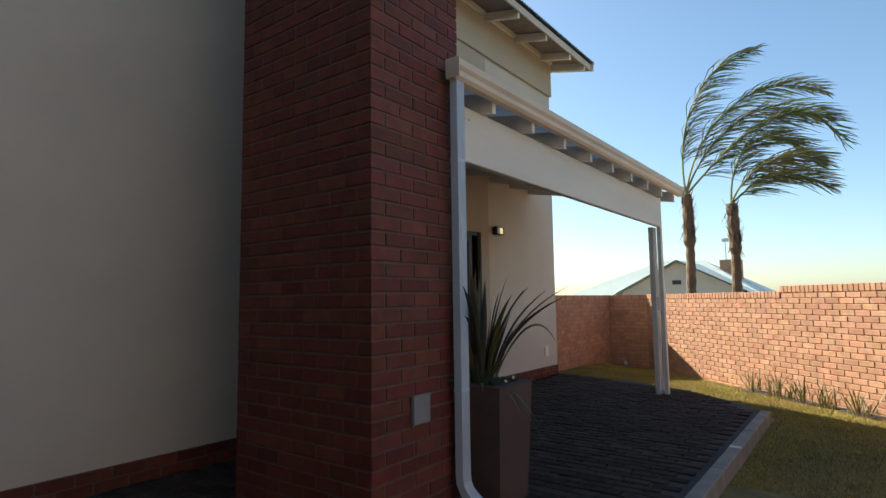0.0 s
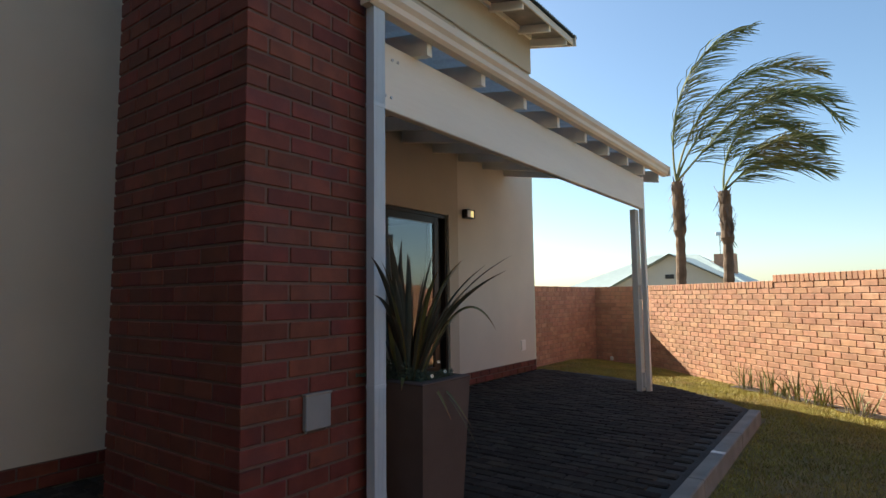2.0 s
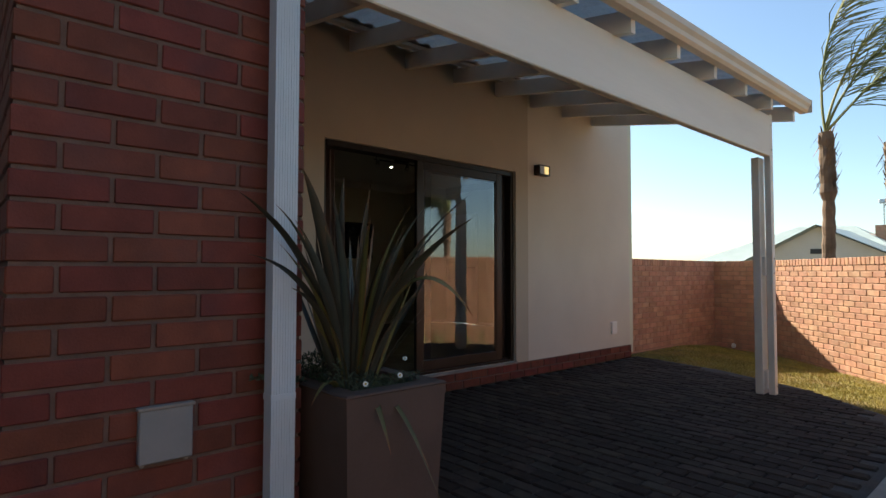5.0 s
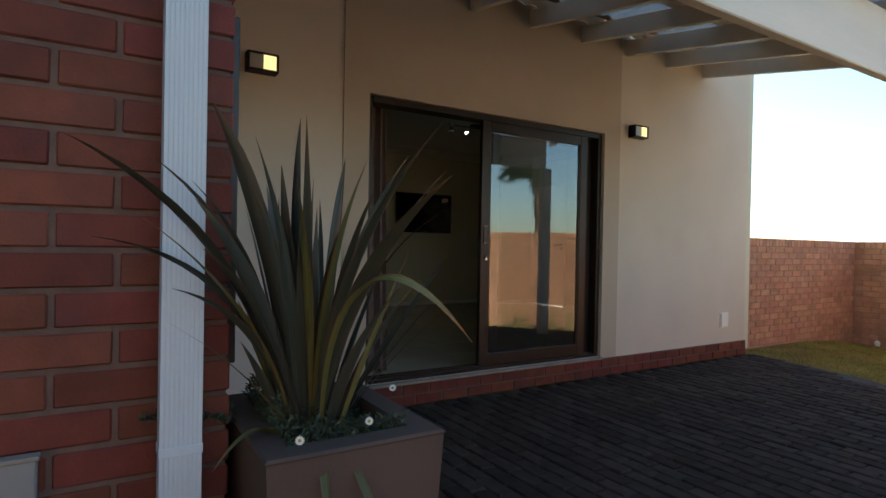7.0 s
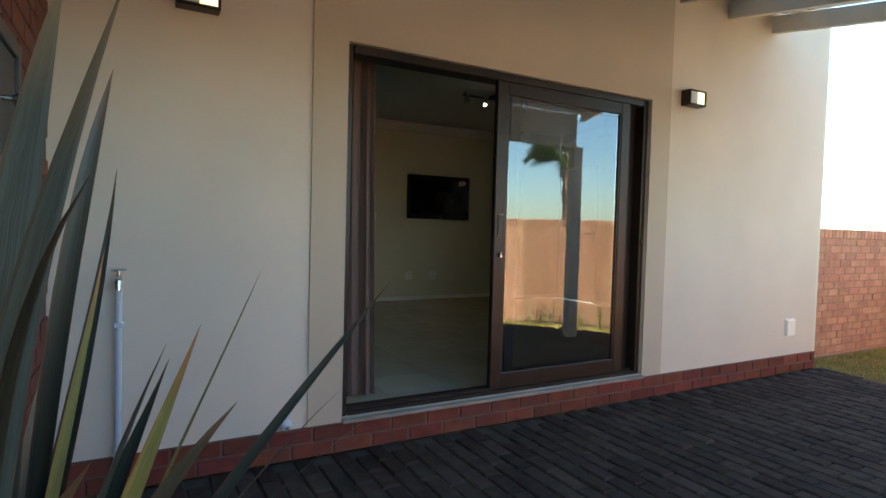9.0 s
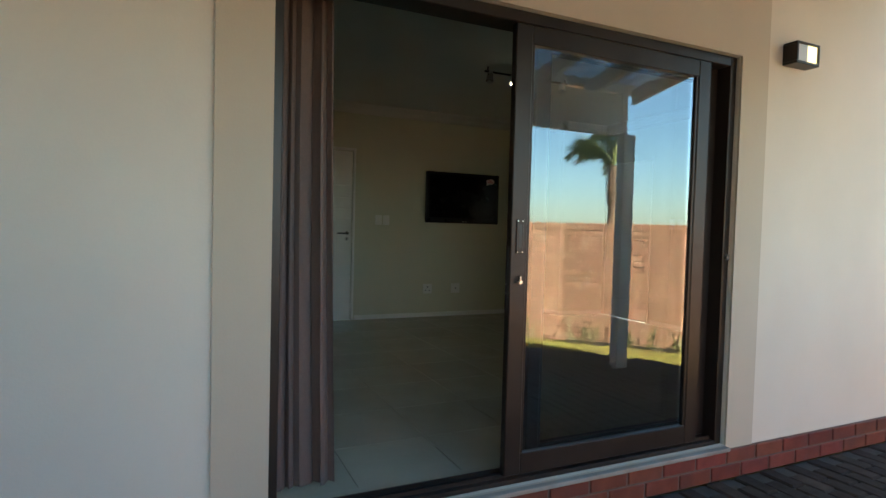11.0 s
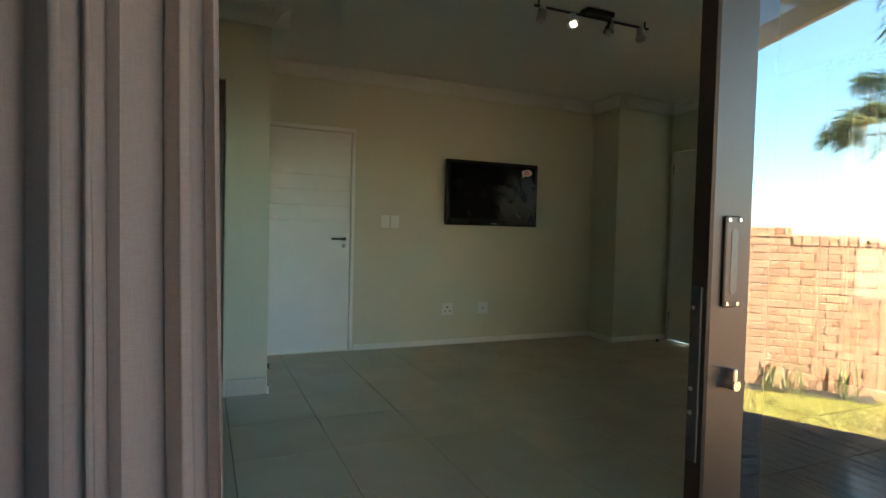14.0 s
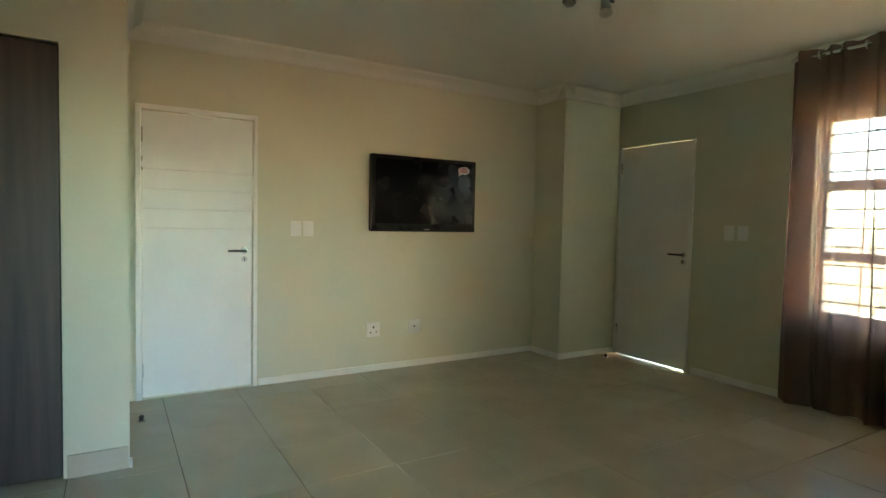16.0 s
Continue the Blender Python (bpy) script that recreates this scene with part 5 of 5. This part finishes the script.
def daisy(x, y, z, tilt):
    bm = bmesh.new()
    m = Matrix.Translation((x, y, z)) @ Matrix.Rotation(tilt, 4, "X") @ Matrix.Rotation(tilt * 1.1, 4, "Y") @ Matrix.Scale(0.78, 4)
    for k in range(11):
        a = 2 * math.pi * k / 11
        c, s = math.cos(a), math.sin(a)
        bm.faces.new([bm.verts.new(m @ Vector(q)) for q in ((0.002 * c, 0.002 * s, 0), (0.009 * c - 0.0032 * s, 0.009 * s + .0032 * c, .001), (0.0135 * c, 0.0135 * s, 0), (0.009 * c + 0.0032 * s, 0.009 * s - .0032 * c, .001))])
    f = part("flower", bm, M_PETAL, hb, "white daisy flower")
    part("flower_centre", tube([m @ Vector((0, 0, -.001)), m @ Vector((0, 0, .004))], [.004, .003], 8), M_POLLEN, f)
for q in ((-2.05, 2.99, .84, .6), (-1.91, 3.02, .82, .8), (-1.90, 3.23, .83, .6), (-1.71, 2.92, .80, .9), (-2.19, 3.20, .84, .4), (-1.76, 3.10, .80, .9)):
    daisy(*q)

# ---- palms beyond the garden wall, blown by the wind ----
def bezier(pts, n):
    pts = [Vector(p) for p in pts]
    out = []
    for i in range(n + 1):
        t = i / n
        q = pts[:]
        while len(q) > 1:
            q = [a.lerp(b, t) for a, b in zip(q, q[1:])]
        out.append(q[0])
    return out


def palm(base, height, fronds, seed, wind):
    r = random.Random(seed)
    t_ = thing("palm_tree", "tall slender palm with fronds blown to one side by wind", "palm tree", group="palms behind the wall")
    b = Vector(base)
    n = 26
    pts, rad = [], []
    for i in range(n + 1):
        f = i / n
        pts.append(b + Vector((0.12 * math.sin(f * 2.2), 0.05 * f, height * f)))
        rad.append((0.125 - 0.04 * f + (0.035 if f > 0.72 else 0)) * (1 + (0.10 if i % 2 else -0.05)))
    part("trunk", tube(pts, rad, 12), M_BARK, t_, "rough brown trunk with old leaf bases", smooth=False)
    bm = bmesh.new()
    for k in range(46):
        f = r.uniform(0.70, 1.0)
        a = r.uniform(0, 2 * math.pi)
        p = b + Vector((0.12 * math.sin(f * 2.2) + .1 * math.cos(a), .1 * math.sin(a), height * f))
        d = Vector((math.cos(a) * .5, math.sin(a) * .5, r.choice((1, 1, -.8)))).normalized()
        s = Vector((-math.sin(a), math.cos(a), 0)) * .025
        l = r.uniform(.15, .32)
        bm.faces.new([bm.verts.new(q) for q in (p + s, p - s, p - s * .3 + d * l, p + s * .3 + d * l)])
    part("leaf_sheath", bm, M_BARK, t_)["kind"] = "stuff"
    top = pts[-1]
    for ctrl in fronds:
        ctrl = [top] + [Vector(c) for c in ctrl]
        line = bezier(ctrl, 44)
        fr = part("frond", tube(line[::2] + ([line[-1]] if len(line) % 2 == 0 else []), [0.028 * (1 - 0.85 * i / 22) for i in range(len(line[::2]))], 5), M_PALM, t_)
        bm = bmesh.new()
        for i in range(8, 45):
            f = i / 44
            p = line[i]
            tg = (line[min(i + 1, 44)] - line[i - 1]).normalized()
            ln = 0.95 * math.sin(math.pi * (0.12 + 0.80 * f)) ** 0.8
            for q in range(6):
                side = tg.cross(Vector((0, 1, 0))).normalized() * r.choice((-1, 1)) + Vector((0, r.uniform(-1.0, 1.0), 0))
                d = (side.normalized() * r.uniform(.25, .75) + tg * r.uniform(.5, 1.1) + wind * r.uniform(.3, .8)).normalized()
                l = ln * r.uniform(.45, 1.0)
                s = d.cross(Vector((r.uniform(-1, 1), 1, r.uniform(-1, 1)))).normalized() * 0.010
                p1 = p + d * l * .5
                p2 = p + d * l * .82 + wind * l * .12 + Vector((0, 0, -.10 * l))
                p3 = p2 + (d + wind * .7 - Vector((0, 0, .5))).normalized() * l * .25
                v = [bm.verts.new(z_) for z_ in (p - s * .5, p + s * .5, p1 + s, p1 - s, p2 + s * .7, p2 - s * .7, p3)]
                bm.faces.new((v[0], v[1], v[2], v[3]))
                bm.faces.new((v[3], v[2], v[4], v[5]))
                bm.faces.new((v[5], v[4], v[6]))
        lf = part("frond_blade", bm, M_PALM, fr)
        lf["kind"] = "stuff"
    return t_


wind = Vector((1.0, 0.1, -0.12)).normalized()


def fan(x, y, z, shapes, size=1.0):
    """Frond courses from offsets in the wind's plane: (dx, dz) pairs, with a sideways spread."""
    return [[(x + dx * size, y + sp * size * (i + 1) / len(course), z + dz * size) for i, (dx, dz) in enumerate(course)] for sp, course in shapes]


palm((-3.22, 14.0, -0.42), 4.2, fan(-3.2, 14.0, 3.8, [
    (0.0, [(-0.1, 1.3), (0.25, 3.1), (1.7, 3.15)]),
    (0.5, [(0.2, 1.0), (0.9, 2.6), (2.2, 2.5), (2.9, 2.05)]),
    (-0.3, [(0.3, 0.6), (1.1, 2.1), (2.6, 2.1), (3.2, 0.7)]),
    (-0.8, [(0.6, 0.4), (1.4, 1.3), (2.3, 1.6), (3.0, 1.1)])]), 5, wind)
palm((-2.28, 14.2, -0.42), 3.9, fan(-2.2, 14.2, 3.45, [
    (0.2, [(0.0, 0.9), (0.3, 1.7), (1.1, 1.8), (1.5, 1.0)]),
    (-0.4, [(0.2, 0.5), (0.8, 1.1), (1.5, 1.0), (1.75, 0.7)]),
    (0.3, [(0.2, 0.2), (0.7, 0.8), (1.4, 0.7), (1.9, 0.25)])]), 8, wind)
for x, y, seed in ((5.5, 14.5, 15), (1.6, 17.4, 16)):
    palm((x, y, -0.42), 3.6, fan(x, y, 3.2, [
        (0.2, [(-0.1, 1.2), (0.3, 2.4), (1.6, 2.4)]),
        (0.6, [(0.3, 0.9), (1.0, 1.9), (2.2, 1.2)]),
        (-0.7, [(0.3, 0.6), (1.1, 1.4), (2.0, 0.5)]),
        (0.9, [(0.1, 0.6), (0.5, 1.2), (1.5, 0.0)]),
        (-0.4, [(0.4, 0.4), (0.9, 0.9), (1.5, 0.5)])], 0.68), seed, wind)

# ---- neighbour's house ----
nh = thing("house", "neighbouring house with a pale green sheet roof", "house")
nh.location = (0.8, 0.0, -0.32)
def poly(bm, pts):
    bm.faces.new([bm.verts.new(p) for p in pts])
part("wall", box(-14.2, -4.6, 30.0, 37.0, -0.06, 1.55), M_WALL, nh)
bm = bmesh.new()
for k in range(2):
    e = 0.04 * k
    poly(bm, [(-14.6, 29.6, 1.65 - e), (-4.0, 29.6, 1.45 - e), (-7.6, 33.5, 3.65 - e), (-9.9, 33.5, 3.75 - e)])
    poly(bm, [(-14.6, 29.6, 1.65 - e), (-9.9, 33.5, 3.75 - e), (-14.6, 37.4, 1.55 - e)])
    poly(bm, [(-4.0, 29.6, 1.45 - e), (-7.6, 33.5, 3.65 - e), (-4.0, 37.4, 1.55 - e)])
    poly(bm, [(-14.6, 37.4, 1.55 - e), (-4.0, 37.4, 1.55 - e), (-7.6, 33.5, 3.65 - e), (-9.9, 33.5, 3.75 - e)])
part("roof", bm, M_NROOF, nh, "pale green sheet roof")
bm = bmesh.new()
gx, gw, gz = -7.75, 2.75, 3.35
for y in (28.3, 28.5):
    poly(bm, [(gx - gw, y, -0.06), (gx + gw, y, -0.06), (gx + gw, y, gz - gw * .52), (gx, y, gz), (gx - gw, y, gz - gw * .52)])
part("gable", bm, M_WALL, nh, "beige plastered gable")
bm = bmesh.new()
for s in (-1, 1):
    for e in (0, .05):
        poly(bm, [(gx, 28.0, gz + .08 - e), (gx + s * (gw + .4), 28.0, gz + .08 - (gw + .4) * .52 - e), (gx + s * (gw + .4), 33.4, gz + .08 - (gw + .4) * .52 - e), (gx, 33.4, gz + .08 - e)])
part("gable_roof", bm, M_NROOF, nh)
part("gable_vent", box(gx - .28, gx + .12, 28.26, 28.31, 2.25, 2.45), M_BLACK, nh)
ch = part("chimney", box(-6.75, -5.75, 33.0, 33.8, 2.2, 3.62), M_GBRICK, nh, "brown brick chimney")
part("aerial_mast", tube([(-6.45, 33.2, 3.6), (-6.45, 33.2, 4.75)], 0.03, 6), M_CHROME, ch)
part("cowl", box(-6.62, -6.28, 33.05, 33.35, 4.6, 4.8, 0.03), M_PIPE, ch)

# shrubs seen through the side window
def shrub(x, y, s, seed):
    r = random.Random(seed)
    t_ = thing("shrub", "loose green garden shrub outside the window", "shrub", group="shrubs outside")
    for k in range(5):
        a = r.uniform(0, 6.28)
        part("branch", tube([(x, y, -.06), (x + .2 * s * math.cos(a), y + .2 * s * math.sin(a), .5 * s), (x + .4 * s * math.cos(a), y + .4 * s * math.sin(a), .9 * s)], [.02, .014, .006], 5), M_BARK, t_)
    bm = bmesh.new()
    for k in range(900):
        a, q = r.uniform(0, 6.28), math.sqrt(r.random())
        z = r.uniform(.1, 1.0)
        w_ = .55 * s * math.sin(math.pi * (0.15 + .75 * z)) * q
        p = Vector((x + w_ * math.cos(a), y + w_ * math.sin(a), z * s * 1.05))
        d = Vector((r.uniform(-1, 1), r.uniform(-1, 1), r.uniform(-.5, 1))).normalized()
        e = d.orthogonal().normalized() * .02
        bm.faces.new([bm.verts.new(v) for v in (p, p + d * .04 + e, p + d * .08, p + d * .04 - e)])
    c_ = part("crown", bm, M_STRAP, t_)
    c_["kind"] = "stuff"
for q in ((-6.3, 12.6, .9, 1), (-5.6, 13.4, 1.0, 2), (-7.2, 13.5, .8, 3)):
    shrub(*q)

# ---- strap-leaved plants along the garden wall ----
along = (WB - WA).normalized()
inn = Vector((along.y, -along.x, 0))
along2 = (WEND - WB).normalized()
inn2 = Vector((along2.y, -along2.x, 0))
rs = random.Random(21)
for s in (3.55, 4.05, 4.25, 4.6, 4.85, 5.05, 5.45, 5.62, 6.35, 6.8, 7.3, 7.75, 8.3, 8.9):
    c = WA + along * s + inn * (0.30 + rs.uniform(-.06, .06))
    if s > 5.95:
        c = WB + along2 * (s - 5.85) + inn2 * 0.30
    t_ = thing("strap_leaf_clump", "sparse clump of half-dry strap leaves at the wall", "plant", group="clumps along the garden wall")
    bm = bmesh.new()
    for q in range(rs.randrange(11, 19)):
        az = rs.uniform(0, 6.28)
        blade(bm, (c.x + rs.uniform(-.09, .09), c.y + rs.uniform(-.09, .09), lawn_z(c.x, c.y) - 0.01), az, rs.uniform(.2, .5), rs.uniform(0.02, .55), rs.uniform(-.1, 1.1), rs.uniform(.012, .026), n=5, twist=rs.uniform(-1, 1))
    lv = part("leaves", bm, M_STRAP, t_)
    lv["kind"] = "stuff"
bm = bmesh.new()
for k in range(18):
    s0, s1 = 3.3 + k * .14, 3.3 + (k + 1) * .14
    w0 = 0.34 + .07 * math.sin(k * .9) + .05 * math.sin(k * 2.3)
    w1 = 0.34 + .07 * math.sin((k + 1) * .9) + .05 * math.sin((k + 1) * 2.3)
    q = [WA + along * s0 + inn * .1, WA + along * s0 + inn * w0, WA + along * s1 + inn * w1, WA + along * s1 + inn * .1]
    hz = (.035, .012, .012, .035)
    bm.faces.new([bm.verts.new((v.x, v.y, lawn_z(v.x, v.y) + z)) for v, z in zip(q, hz)])
bmesh.ops.remove_doubles(bm, verts=bm.verts, dist=.001)
solo("trim_flower_bed", bm, M_SOIL, "narrow strip of bare soil along the garden wall", "flower bed", kind="structure")

# ---- grass ----
def grass(x0, x1, y0, y1, n, seed):
    r = random.Random(seed)
    vs, fs = [], []
    while len(fs) < n:
        x, y = r.uniform(x0, x1), r.uniform(y0, y1)
        d = (Vector((x, y, 0)) - WA)
        if d.dot(inn) < 0.12 or (Vector((x, y, 0)) - WB).dot(inn2) < .12 or y > 13.0 or x < -4.75 or (x < -0.765 and y < 7.42) or (x < -1.1 and y < 8.95 + (x + 3.1) * -0.75 and y < 9.2):
            continue
        h = r.uniform(.012, .034)
        a = r.uniform(0, 6.28)
        z = lawn_z(x, y)
        o = len(vs)
        w_ = .0035
        lx, ly = r.uniform(-.02, .02), r.uniform(-.02, .02)
        vs += [(x - w_ * math.cos(a), y - w_ * math.sin(a), z - .004), (x + w_ * math.cos(a), y + w_ * math.sin(a), z - .004), (x + lx, y + ly, z + h)]
        fs.append((o, o + 1, o + 2))
    return vs, fs
vs, fs = grass(-4.7, 2.6, 4.6, 12.8, 120000, 7)
me = bpy.data.meshes.new("grass")
me.from_pydata(vs, [], fs)
me.materials.append(M_BLADE)
tagged(new("grass", me), "short patchy grass blades, green and straw", "grass", kind="stuff")

# ---- pavers ----
pv = thing("pavement", "charcoal brick pavers laid in running bond", "paving", kind="structure")
pmesh = [brick_mesh("paver", 0.2, 0.0985, 0.05, M_PAVER, 70 + s, 0.009) for s in range(6)]
joined = []
row = 0
y = -3.0
while y < 9.15:
    x = FX + 0.008 + (0.1 if row % 2 else 0.0) + 0.1
    edge = -0.905 if y < 7.25 else (-0.905 - (y - 7.25) * 0.9 if y < 8.35 else -1.98 - (y - 8.35) * 2.6)
    while x + 0.1 < edge:
        if not (CX0 - .1 < x < CX1 + .1 and CY0 - .05 < y < CY1 + .05):
            m = Matrix.Translation((x, y, -0.025 + rnd.uniform(-.004, .004))) @ Euler((rnd.uniform(-.025, .025), rnd.uniform(-.018, .018), rnd.uniform(-.014, .014))).to_matrix().to_4x4()
            if -3.9 < x < -1.6 and 3.4 < y < 5.9:
                ob = new("paver", pmesh[rnd.randrange(6)])
                ob.matrix_world = m
                ob.parent = pv
            else:
                joined.append((pmesh[rnd.randrange(6)], m))
        x += 0.2055
    y += 0.1055
    row += 1
merged("outer_pavers", joined, M_PAVER_ISL, pv, "charcoal pavers further out")

# ---- floor tiles of the room ----
ft = bpy.data.objects["floor"]
tmesh = {}
ys = [1.2] + [1.60 + 0.5 * k for k in range(16) if 1.60 + 0.5 * k < DY] + [DY]
xs = [TVX] + [-8.51 + 0.51 * k for k in range(9) if -8.51 + 0.51 * k < INX] + [INX]
for i in range(len(xs) - 1):
    for j in range(len(ys) - 1):
        lx, ly = xs[i + 1] - xs[i] - .004, ys[j + 1] - ys[j] - .004
        if lx < .02 or ly < .02:
            continue
        key = (round(lx, 3), round(ly, 3))
        if key not in tmesh:
            tmesh[key] = finish(box(-lx / 2, lx / 2, -ly / 2, ly / 2, -.006, 0, .0012), "tile", M_TILE)
        ob = new("tile", tmesh[key])
        ob.location = ((xs[i] + xs[i + 1]) / 2, (ys[j] + ys[j + 1]) / 2, FLOOR + 0.0005)
        ob.parent = ft
part("threshold", box(INX - .01, FX - .152, D0, D1, 0.10, FLOOR + .001), M_TILE, door, "tiled threshold")
